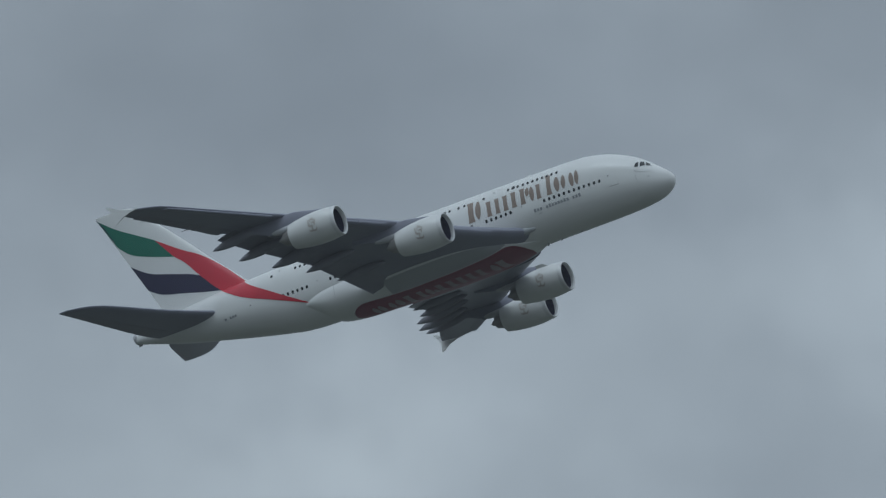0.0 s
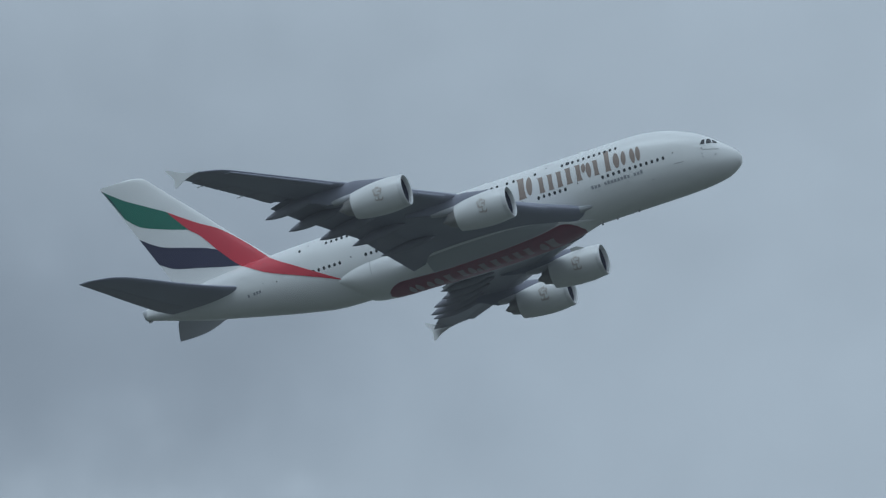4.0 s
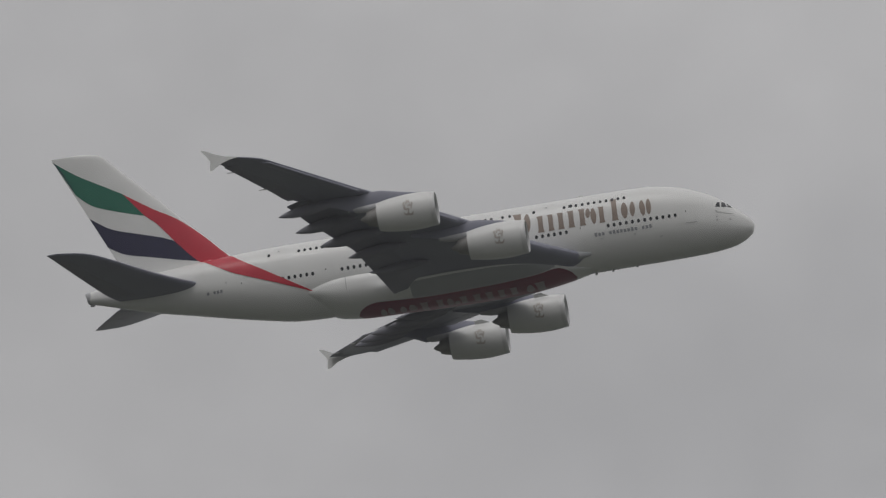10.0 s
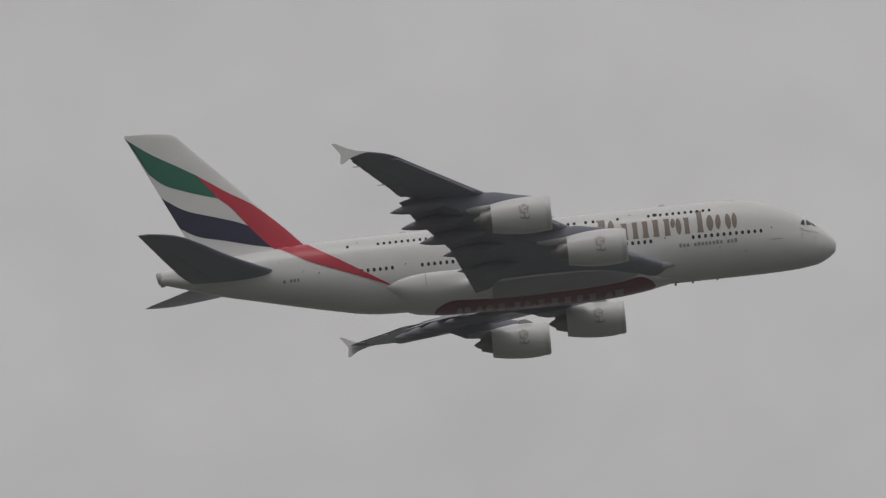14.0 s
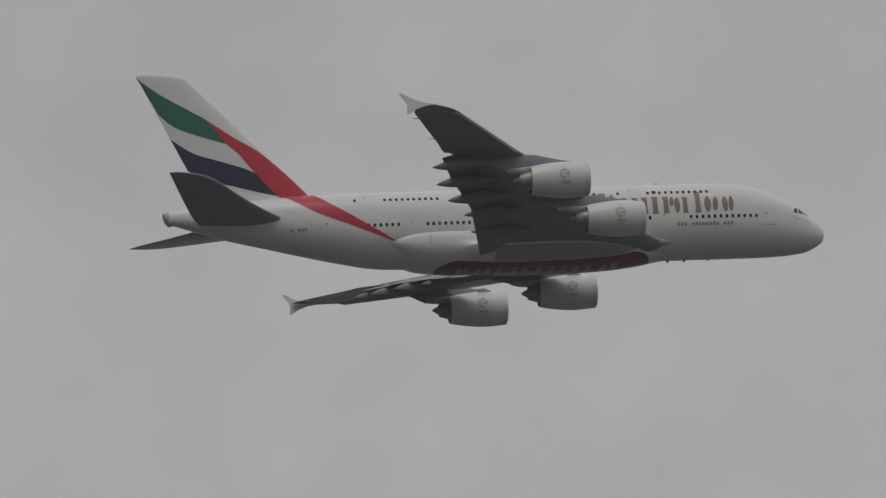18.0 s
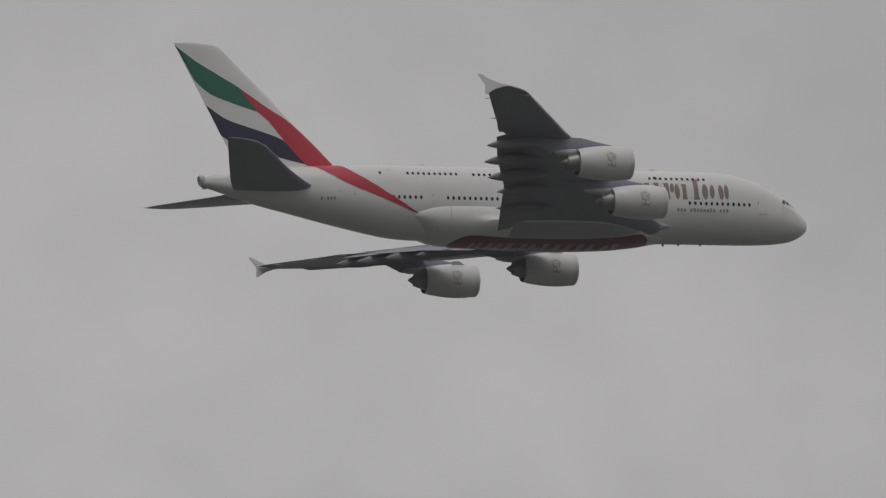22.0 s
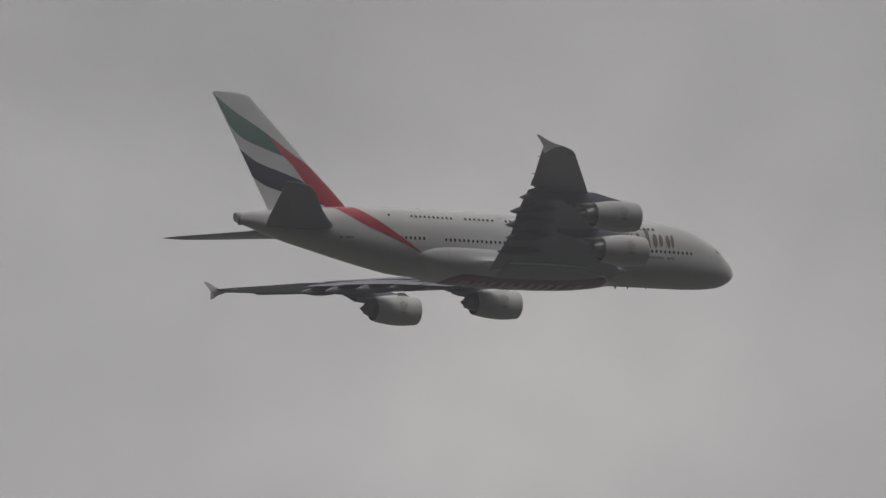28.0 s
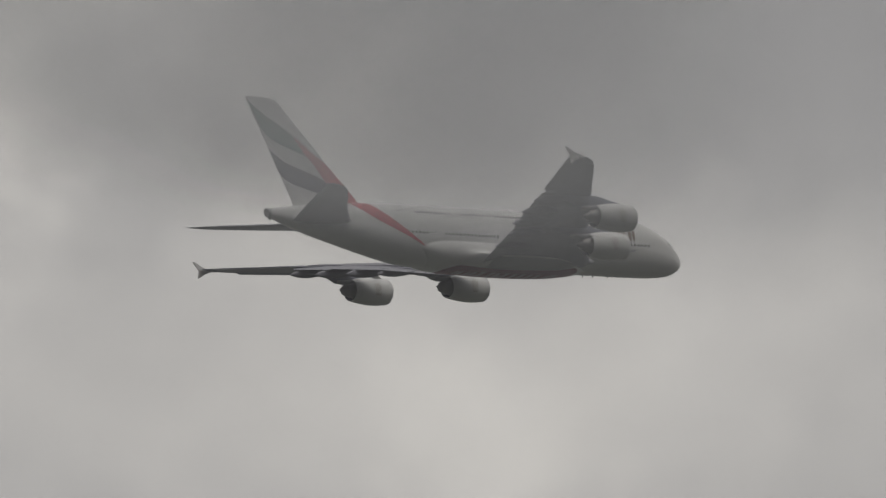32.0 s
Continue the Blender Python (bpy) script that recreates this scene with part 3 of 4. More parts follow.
def build_openings(fus):
    pane = window_mesh(0.27, 0.38)
    for side in (-1, 1):
        for row, z in ((MAIN_WINDOWS, 0.0), (UPPER_WINDOWS, 2.86)):
            for s in row:
                ob = new("cabin_window", pane)
                ob.parent = fus
                ob.matrix_local = skin_frame(s, z, side)
        round_dot = new("upper_door_window", pane)
        round_dot.parent = fus
        round_dot.matrix_local = skin_frame(18.6, 2.92, side) @ Matrix.Diagonal((1.5, 1, 1.15, 1))
        # doors: thin gaps round the leaf, a small window in each
        for s0, s1, z0, z1 in ((5.7, 7.1, -1.0, 0.95), (17.0, 18.1, -1.1, 0.85), (32.2, 33.3, -1.1, 0.85), (44.05, 45.2, -1.05, 0.85), (53.0, 54.3, -1.0, 0.8),
                               (20.4, 21.4, 1.9, 3.55), (34.0, 35.0, 1.9, 3.55), (48.9, 49.9, 1.9, 3.55)):
            frame_patch("door_gap", s0, s1, z0, z1, GAP, fus, "thin grey outline of a cabin door", side, 0.03)
            ob = new("door_window", pane)
            ob.parent = fus
            ob.matrix_local = skin_frame((s0 + s1) / 2 + 0.25, z0 + 1.3, side) @ Matrix.Diagonal((0.42, 1, 0.42, 1))
        side_patch("door_sill", 5.6, 6.8, -1.02, -0.93, LINE, fus, "dark scuff under the front door", side)
        # flight deck glazing
        for q in (((3.58, 0.48), (3.13, 0.42), (3.12, 1.08), (3.36, 1.02)), ((2.97, 0.42), (2.44, 0.46), (2.64, 1.02), (2.95, 1.1)), ((2.34, 0.42), (1.9, 0.3), (2.08, 0.62), (2.52, 0.98))):
            ribbon([q[3], q[2]], [q[0], q[1]], GLASS, "cockpit_window", fus, "dark flight deck window", side, 0.03, 5, 6)
        ribbon([(3.54, -0.15), (2.7, -0.29), (1.83, -0.42)], [(3.54, -0.21), (2.7, -0.35), (1.83, -0.48)], LINE, "nose_marking", fus, "thin grey nose marking", side, across=1, along=4)
        side_patch("vent_marking", 9.7, 9.35, -1.95, -1.85, LINE, fus, "small dark vent", side)
        side_patch("vent_marking", 15.9, 15.55, -1.3, -1.22, LINE, fus, "small dark vent", side)
        for s, z in ((3.6, -0.1), (3.62, -0.72), (3.62, -1.1), (2.31, -1.12), (12.3, -1.4), (58.0, 1.9), (55.6, 0.55)):
            side_patch("vent_marking", s, s - 0.16, z, z + 0.16, LINE, fus, "small dark vent", side)
    for s, h in ((10.5, 0.3), (17.5, 0.42), (29.0, 0.35), (44.5, 0.35), (49.0, 0.3)):
        zt = interp(s, BODY)[0]
        bm = loft([[P(s + t + u, w, z) for t, w in ((-0.25, 0), (0, 0.05), (0.35, 0), (0, -0.05))] for z, u in ((zt - 0.1, 0), (zt + h, 0.15))])
        part("roof_aerial", bm, WHITE, fus, "small white blade aerial")


# wing, per side: span station, leading edge, trailing edge, chord line height, thickness
WING = [(0.0, 15.9, 36.6, -3.05, 2.3), (3.6, 18.75, 36.9, -2.75, 2.3), (6.0, 21.0, 37.3, -2.27, 2.05), (9.6, 24.0, 38.0, -1.55, 1.75), (14.9, 28.05, 39.0, -0.5, 1.35), (20.0, 31.9, 41.2, 0.3, 1.08),
        (25.6, 36.2, 43.7, 1.15, 0.85), (26.6, 37.0, 44.9, 1.3, 0.8), (29.3, 39.05, 46.15, 1.68, 0.7), (33.0, 41.85, 47.85, 2.2, 0.57), (36.6, 44.6, 49.5, 2.72, 0.45),
        (38.15, 45.85, 50.22, 2.92, 0.37), (38.9, 47.0, 50.55, 3.02, 0.3), (39.5, 48.4, 50.8, 3.1, 0.2)]


def wing_turn(y):
    """Slope of the chord: nose up at the root, washed out towards the tip."""
    return math.tan(radians(3.2 - 6.0 * min(1.0, y / 27)))


def wing_ring(y, side, n=14, c0=0.0, c1=1.0, shift=0.0, drop=0.0, thin=1.0):
    """A closed profile of the wing between two fractions of the chord."""
    le, te, z, th = interp(y, WING)
    c = te - le
    inc = wing_turn(y)
    if side > 0:
        # the port wing is bent up a little less and twisted nose down
        z -= 0.1 * y / 39.5 + 0.18 * math.sin(math.pi * y / 39.5)
        inc -= 0.03 * max(0.0, min(1.0, (y - 12) / 14))
    top, low = [], []
    for i in range(n + 1):
        u = 0.5 - 0.5 * math.cos(math.pi * i / n)
        v = c0 + (c1 - c0) * u
        t = th / 2 * foil(v) * thin
        camber = 0.018 * c * math.sin(math.pi * min(1, v * 1.0)) - 0.012 * c * v
        d = drop * u + (v - 0.45) * c * inc
        top.append(P(le + v * c + shift, side * y, z + camber + t + 0.012 - d))
        low.append(P(le + v * c + shift, side * y, z + camber - t * 0.85 - 0.012 - d))
    return top + low[::-1]


def foil_panel(y0, y1, c0, c1, side, steps=6, shift=0.0, drop=0.0, thin=1.0, n=8):
    ys = [y0 + (y1 - y0) * i / steps for i in range(steps + 1)]
    return loft([wing_ring(y, side, n, c0, c1, shift, drop, thin) for y in ys])


def plate(y0, s0, y1, s1, chord0, chord1, z0, z1, thick, side, droop):
    """A tapered control surface: leading edge from (y0, s0) to (y1, s1)."""
    rings = []
    for k in range(5):
        f = k / 4
        y, s, c, z = (a + (b - a) * f for a, b in ((y0, y1), (s0, s1), (chord0, chord1), (z0, z1)))
        top, low = [], []
        for i in range(9):
            u = i / 8
            t = thick * (0.5 + 0.5 * math.sin(math.pi * min(1, u * 2.2))) * (1 - u) + 0.03 if u > 0.2 else thick * math.sqrt(u / 0.2) * 0.95 + 0.01
            zz = z - c * u * math.tan(droop) * (0.55 + 0.45 * u)
            top.append(P(s + c * u, side * y, zz + t * 0.6))
            low.append(P(s + c * u, side * y, zz - t * 0.4))
        rings.append(top + low[::-1])
    return loft(rings)


def dart(y, s0, s1, z0, z1, width, depth, side):
    """A canoe-shaped flap track fairing."""
    rings = []
    n = 16
    for i in range(n + 1):
        u = i / n
        r = max(0.02, math.sin(math.pi * min(1.0, u * 0.95 + 0.02)) ** 0.7) if u < 0.5 else max(0.02, math.cos((u - 0.5) * math.pi) ** 0.75)
        s, z = s0 + (s1 - s0) * u, z0 + (z1 - z0) * u ** 1.5
        rings.append([P(s, side * y + width * r * math.cos(a), z + depth * r * math.sin(a)) for a in [2 * math.pi * k / 12 for k in range(12)]])
    return loft(rings)


def build_wing(plane, side):
    ys = [0.0, 1.8, 3.6, 5.5, 7.5, 9.6, 12, 14.9, 17.5, 20, 23, 25.8, 27.5, 29.3, 31, 33, 35, 36.6, 37.4, 38.2, 38.6, 39.0, 39.3, 39.5]
    wing = part("wing", loft([wing_ring(y, side) for y in ys]), GREY, plane, "grey swept wing, flaps slightly lowered", 50)
    # bare leading edge slats, proud of the wing
    for y0, y1 in ((6.0, 9.8), (9.9, 13.7), (16.2, 18.9), (19.0, 21.7), (21.8, 24.4), (27.4, 30.4), (30.5, 33.4), (33.5, 37.6)):
        # run forward and down, the nose lowest
        low = 0.24 if y0 > 15 else 0.16
        bm = foil_panel(y0, y1, 0.0, 0.24, side, 5, -0.1, -low, 1.0)
        bmesh.ops.translate(bm, verts=bm.verts[:], vec=(0, 0, -low - 0.03))
        part("slat", bm, GREY, wing, "grey leading edge slat")
    # trailing edge flaps, lowered for the climb
    for y0, y1, t0, t1 in ((4.3, 14.15, 37.95, 40.4), (14.2, 20.9, 40.42, 43.4), (21.0, 26.5, 43.45, 45.35)):
        z0, z1 = (interp(y, WING)[2] - 0.4 * (interp(y, WING)[2 - 1] - interp(y, WING)[0]) * wing_turn(y) for y in (y0, y1))
        c0, c1 = (4.2, 3.4) if y0 < 10 else (3.3, 2.8)
        part("flap", plate(y0, t0 - c0, y1, t1 - c1, c0, c1, z0 - 0.1, z1 - 0.08, 0.34, side, radians(11)), FLAPGREY, wing, "grey lowered trailing edge flap")
    for y0, y1 in ((26.8, 30.2), (30.3, 33.8), (33.9, 37.4)):
        bm = foil_panel(y0, y1, 0.74, 1.0, side, 4, 0.05, 0.12, 1.12)
        part("aileron", bm, FLAPGREY, wing, "grey aileron")
    # spoilers on the upper side
    for i in range(8):
        y0, y1 = 5.8 + i * 2.5, 5.8 + i * 2.5 + 2.36
        rings = []
        for y in (y0, y1):
            le, te, z, th = interp(y, WING)
            c = te - le
            ring = []
            for v, h in ((0.68, 0.03), (0.95, 0.02), (0.95, -0.05), (0.68, -0.05)):
                cam_z = 0.018 * c * math.sin(math.pi * v) - 0.012 * c * v
                ring.append(P(le + v * c, side * y, z + cam_z + th / 2 * foil(v) + h + 0.012 - (v - 0.45) * c * wing_turn(y)))
            rings.append(ring)
        part("spoiler", loft(rings), FLAPGREY, wing, "grey spoiler panel")
    # flap track fairings
    for y, s1, z1, length, w, d in ((26.0, 46.4, -0.05, 6.2, 0.42, 0.62), (21.95, 45.35, -0.8, 6.6, 0.45, 0.68), (17.7, 43.5, -1.42, 7.0, 0.48, 0.72),
                                    (13.9, 41.2, -2.0, 6.5, 0.45, 0.6), (9.3, 39.75, -2.6, 6.5, 0.45, 0.55)):
        z0 = interp(y, WING)[2] - 0.35
        part("flap_track_fairing", dart(y, s1 - length, s1, z0 - 0.42, z1, w, d, side), FAIRGREY, wing, "pointed grey flap track fairing", 50)
    # wing tip fence
    bm = bmesh.new()
    # station, height
    outline = [(48.0, 3.02), (49.2, 3.2), (50.4, 3.62), (51.5, 4.2), (51.85, 4.22), (51.35, 3.55), (51.0, 3.0), (51.05, 2.6), (51.12, 2.0), (50.85, 2.0), (50.0, 2.55), (49.0, 2.88)]
    for e, t in ((-1, 0.05), (1, 0.05)):
        vs = [bm.verts.new(P(s, side * (39.6 + e * t + 0.1 * abs(z - 3.05)), z - (0.1 if side > 0 else 0.0))) for s, z in outline]
        bm.faces.new(vs)
    bm.verts.ensure_lookup_table()
    n = len(outline)
    for i in range(n):
        j = (i + 1) % n
        bm.faces.new((bm.verts[i], bm.verts[j], bm.verts[n + j], bm.verts[n + i]))
    fence = part("wing_tip_fence", bm, WHITE, wing, "white arrow-shaped wing tip fence", 30)
    # static wicks and the fuel jettison pipe at the edge
    for y in (30.9, 36.2):
        le, te, z, th = interp(y, WING)
        bm = loft([[P(te + u, side * y + r * math.cos(a), z - 0.2 + r * math.sin(a)) for a in (0, 2.1, 4.2)] for u, r in ((-0.3, 0.06), (0.55, 0.045))])
        part("jettison_pipe", bm, LINE, wing, "thin pipe at the trailing edge")
    return wing


def turned(profile, n=40):
    """Turns (station, radius) rows about the engine's axis."""
    return loft([[Vector((-s, r * math.cos(2 * math.pi * i / n), r * math.sin(2 * math.pi * i / n))) for i in range(n)] for s, r in profile], cap=False)


def build_engine(plane, at, wing_y, side, meshes):
    eng = None
    if not meshes:
        nac = turned([(0.42, 1.602), (0.32, 1.679), (0.6, 1.766), (1.2, 1.853), (2.0, 1.901), (3.0, 1.891), (4.2, 1.795), (5.3, 1.640), (6.15, 1.467), (6.15, 1.428), (5.2, 1.505), (4.4, 1.544)])
        lip = turned([(0.46, 1.486), (0.2, 1.505), (0.06, 1.563), (0.0, 1.631), (0.04, 1.694), (0.16, 1.737), (0.36, 1.771), (0.52, 1.776)])
        duct = turned([(0.44, 1.48), (0.8, 1.45), (1.7, 1.45), (1.7, 1.35)])
        core = turned([(4.2, 1.53), (4.6, 1.2), (5.6, 1.12), (6.5, 0.93), (7.3, 0.7), (7.32, 0.64), (7.0, 0.6)])
        bypass = turned([(6.12, 1.425), (5.5, 1.47), (5.35, 1.08)])
        plug = turned([(6.8, 0.56), (7.4, 0.44), (7.75, 0.26), (8.0, 0.08), (8.04, 0.005)], 24)
        hub = turned([(1.62, 0.46), (1.35, 0.42), (1.05, 0.26), (0.88, 0.1), (0.84, 0.004)], 24)
        blades = bmesh.new()
        for i in range(24):
            rot = Matrix.Rotation(2 * math.pi * i / 24, 4, "X")
            rows = []
            for r, w, tw in ((0.42, 0.13, 0.35), (0.8, 0.2, 0.65), (1.2, 0.25, 0.9), (1.43, 0.26, 1.05)):
                rows.append([blades.verts.new(rot @ Vector((-1.62 + e * w * math.cos(tw), e * w * math.sin(tw), r))) for e in (-1, 1)])
            for a, b in zip(rows, rows[1:]):
                blades.faces.new((a[0], a[1], b[1], b[0]))
        backing = turned([(1.95, 1.48), (1.95, 0.01)], 24)
        merge(blades, backing)
        strake = bmesh.new()
        merge(strake, loft([[Vector((-1.6, -1.72 - a, 0.95 + b)) for a, b in ((0, 0), (0.03, 0), (0.03, 0.02))], [Vector((-2.4, -1.70 - a, 1.0 + b)) for a, b in ((0, -0.03), (0.42, 0.2), (0.42, 0.24))],
                            [Vector((-3.2, -1.68 - a, 1.0 + b)) for a, b in ((0, -0.03), (0.36, 0.2), (0.36, 0.24))]]))
        # emblem: a dense cluster of curled plain strokes on the cowl
        emblem = bmesh.new()

        def cowl_point(s, h):
            r = interp(s, [(1.2, 1.853), (2.0, 1.901), (3.0, 1.891), (4.2, 1.795)])[0] + 0.02
            return emblem.verts.new((-s, -r * math.cos(h / r), r * math.sin(h / r)))

        strokes = []
        # centre along and up, radius, first and last angle, breadth
        for cx, cz, rad, a0, a1, w in ((2.55, -0.5, 0.27, 170, 375, 0.15), (2.98, -0.5, 0.22, 150, 370, 0.14), (2.62, -0.02, 0.22, 20, 210, 0.13), (2.95, 0.06, 0.24, -150, 60, 0.13),
                                       (2.76, 0.42, 0.2, -40, 190, 0.12), (2.5, 0.36, 0.18, 90, 280, 0.11), (3.08, 0.45, 0.16, -90, 110, 0.11), (2.8, -0.3, 0.16, 0, 180, 0.1)):
            strokes.append([[(cx + q * math.cos(a), cz + q * 1.1 * math.sin(a)) for q in (rad - w / 2 * k, rad + w / 2 * k)]
                            for a, k in ((radians(a0 + (a1 - a0) * i / 10), 0.35 + math.sin(math.pi * i / 10)) for i in range(11))])
        # foot, head, breadth
        for x0, z0, x1, z1, w in ((2.78, -0.72, 2.76, -0.1, 0.1), (2.66, 0.5, 2.62, 0.92, 0.09), (2.86, 0.55, 2.88, 0.98, 0.1), (3.0, -0.3, 3.14, 0.3, 0.09), (2.45, -0.25, 2.42, 0.2, 0.09)):
            strokes.append([[(x0 + (x1 - x0) * f + e * w / 2 * (0.3 + math.sin(math.pi * f)), z0 + (z1 - z0) * f) for e in (-1, 1)] for f in (i / 6 for i in range(7))])
        for stroke in strokes:
            edge = [[cowl_point(*q) for q in pair] for pair in stroke]
            for a, b in zip(edge, edge[1:]):
                emblem.faces.new((a[0], a[1], b[1], b[0]))
        for name, bm, mat, label in (("nacelle", nac, NACELLE, "white engine nacelle"), ("intake_lip", lip, LIP, "bare metal intake lip"), ("intake_duct", duct, DUCT, "dark navy intake duct"),
                                     ("exhaust_cowl", core, CORE, "dark heat-stained exhaust cowl"), ("bypass_duct", bypass, DUCT, "dark bypass nozzle"), ("exhaust_plug", plug, CORE, "dark pointed exhaust cone"),
                                     ("spinner", hub, FAN, "grey spinner"), ("fan", blades, FAN, "dark fan blades"), ("strake", strake, NACELLE, "small white strake"),
                                     ("emblem", emblem, EMBLEM, "bronze emblem of plain curled strokes")):
            ob = part(name, bm, mat, plane, label)
            meshes[name] = ob.data
            bpy.data.objects.remove(ob)
        meshes["labels"] = dict(nacelle="white engine nacelle", intake_lip="bare metal intake lip", intake_duct="dark navy intake duct", exhaust_cowl="dark heat-stained exhaust cowl",
                                bypass_duct="dark bypass nozzle", exhaust_plug="dark pointed exhaust cone", spinner="grey spinner", fan="dark fan blades", strake="small white strake", emblem="bronze emblem of plain curled strokes")
    eng = new("engine", meshes["nacelle"])
    eng.parent = plane
    eng["label"] = "turbofan in a white nacelle under the wing"
    eng.location = P(*at)
    for name in ("intake_lip", "intake_duct", "exhaust_cowl", "bypass_duct", "exhaust_plug", "spinner", "fan", "strake", "emblem"):
        ob = new(name, meshes[name])
        ob.parent = eng
        ob["label"] = meshes["labels"][name]
        if name == "strake" and side < 0:
            ob.matrix_local = Matrix.Rotation(radians(-95), 4, "X")
        elif name == "strake":
            ob.matrix_local = Matrix.Rotation(radians(-22), 4, "X")
    # the emblem sits on both flanks of each cowl
    ob = new("emblem", meshes["emblem"])
    ob.parent = eng
    ob["label"] = "bronze emblem of plain curled strokes"
    ob.matrix_local = Matrix.Rotation(radians(180), 4, "X")
    # pylon, in the engine's own space
    le, te, wz, th = interp(wing_y, WING)
    dl, dz = le - at[0], wz - at[2]
    rings = []
    nose = dz + 0.45 * (te - le) * wing_turn(wing_y)          # height of the leading edge
    for s, top, low, hw in ((1.7, 1.93, 1.6, 0.04), (2.3, 2.1, 1.5, 0.12), (3.2, 2.26, 1.3, 0.2), (dl - 1.0, nose + 0.04, 1.2, 0.27), (dl + 0.9, nose + 0.1, 0.85, 0.36),
                            (dl + 2.2, dz + 0.1, 0.8, 0.36), (dl + 4.0, dz - 0.1, dz - 1.25, 0.25), (dl + 6.2, dz - 0.2, dz - 0.75, 0.05)):
        ring = []
        for a in range(12):
            c, d = math.cos(a * math.pi / 6), math.sin(a * math.pi / 6)
            ring.append(Vector((-s, hw * math.copysign(abs(c) ** 0.7, c), (top + low) / 2 + (top - low) / 2 * math.copysign(abs(d) ** 0.8, d))))
        rings.append(ring)
    part("pylon", loft(rings), GREY, eng, "grey engine pylon")
    # the pylon's lower rear, above the exhaust; its pale grey stands for caught light
    rings = []
    for s, top, low, hw in ((5.0, 1.6, 0.85, 0.2), (5.9, 1.6, 0.75, 0.4), (6.9, 1.55, 0.68, 0.43), (8.1, 1.5, 0.74, 0.38), (9.2, 1.5, 1.0, 0.2)):
        rings.append([Vector((-s, hw * math.cos(a), (top + low) / 2 + (top - low) / 2 * math.sin(a))) for a in [2 * math.pi * q / 12 for q in range(12)]])
    part("pylon_lit_rear", loft(rings), RIM_LITPYLON, eng, "lower rear of the pylon, painted pale for the light it catches")
    return eng


def build_tail(plane):
    rings = []
    zs = [2.6, 3.2, 3.9, 4.7, 6, 7.2, 8.2, 9.8, 11.5, 13, 14.2, 15.5, 16.6, 17.1, 17.35, 17.55, 17.7, 17.82, 17.88]
    for z in zs:
        le, te, th = interp(z, FIN)
        ring = []
        for i in range(17):
            u = (i / 16) ** 1.6
            ring.append((le + u * (te - le), th * foil(u) + 0.008))
        rings.append([P(s, y, z) for s, y in ring] + [P(s, -y, z) for s, y in ring[::-1]])
    fin = part("tail_fin", loft(rings), WHITE, plane, "white fin with red, green and black bands", 50)
    # rudder hinge and split lines
    for side in (-1, 1):
        for z0, z1 in ((4.3, 9.4), (9.5, 17.4)):
            e = []
            for i in range(7):
                z = z0 + (z1 - z0) * i / 6
                le, te, th = interp(z, FIN)
                e.append((le + 0.66 * (te - le), z))
            ribbon(e, [(s + 0.03, z) for s, z in e], GAP, "rudder_gap", fin, "fine rudder hinge gap", side, 0.012, 1, 3)
    stab_rows = [(0.0, 55.8, 66.6, 1.0, 0.62), (2.4, 58.3, 67.75, 1.2, 0.52), (7.0, 62.5, 69.45, 1.85, 0.4), (12.5, 66.7, 71.35, 2.7, 0.26), (13.8, 67.9, 71.8, 2.88, 0.2), (14.7, 69.3, 72.1, 3.0, 0.13), (15.2, 71.0, 72.3, 3.1, 0.06)]
    for side in (-1, 1):
        rings = []
        for y in (0.0, 1.2, 2.4, 4, 5.5, 7.0, 9, 11, 12.5, 13.2, 13.8, 14.3, 14.7, 15.0, 15.2):
            le, te, z, th = interp(y, stab_rows)
            row = [((i / 12) ** 1.6, th * foil((i / 12) ** 1.6) + 0.008) for i in range(13)]
            rings.append([P(le + u * (te - le), side * y, z + t) for u, t in row] + [P(le + u * (te - le), side * y, z - t) for u, t in row[::-1]])
        stab = part("tailplane", loft(rings), GREY, plane, "grey swept tailplane", 50)
        for y0, y1 in ((2.9, 8.0), (8.1, 13.4)):
            rings = []
            for k in range(5):
                y = y0 + (y1 - y0) * k / 4
                le, te, z, th = interp(y, stab_rows)
                row = [(0.68 + 0.325 * i / 5, th * foil(0.68 + 0.32 * i / 5) * 1.1 + 0.015) for i in range(6)]
                rings.append([P(le + u * (te - le), side * y, z + t) for u, t in row] + [P(le + u * (te - le), side * y, z - t) for u, t in row[::-1]])
            part("elevator", loft(rings), FLAPGREY, stab, "grey elevator")
    return fin


def build_airliner():
    plane = tagged(new("airliner"), "white four-engined double-deck airliner climbing in flight, wheels retracted", "aircraft")
    fus = build_body(plane)
    build_fairing(plane)
    fin = build_tail(plane)
    build_livery(fus, fin)
    build_openings(fus)
    meshes = {}
    for side in (-1, 1):
        build_wing(plane, side)
        for s, y, z in ((22.2, 14.9, -3.05), (29.95, 25.95, -1.72)):
            build_engine(plane, (s, side * y, z), y, side, meshes)
    return plane


airliner = build_airliner()


# ---- a tall young tree near the camera, of which only the topmost shoots rise into view ----
LEAF = material("young_leaf_green", (0.26, 0.3, 0.16), 0.6, vary=0.35, scale=8)
BUD = material("purple_brown_bud", (0.24, 0.19, 0.24), 0.65, vary=0.3, scale=10)
PALE_LEAF = material("pale_leaf_tip", (0.7, 0.72, 0.62), 0.6, vary=0.2, scale=8)
BARK = material("grey_brown_bark", (0.16, 0.13, 0.11), 0.9, vary=0.3, scale=3, bump=0.6)


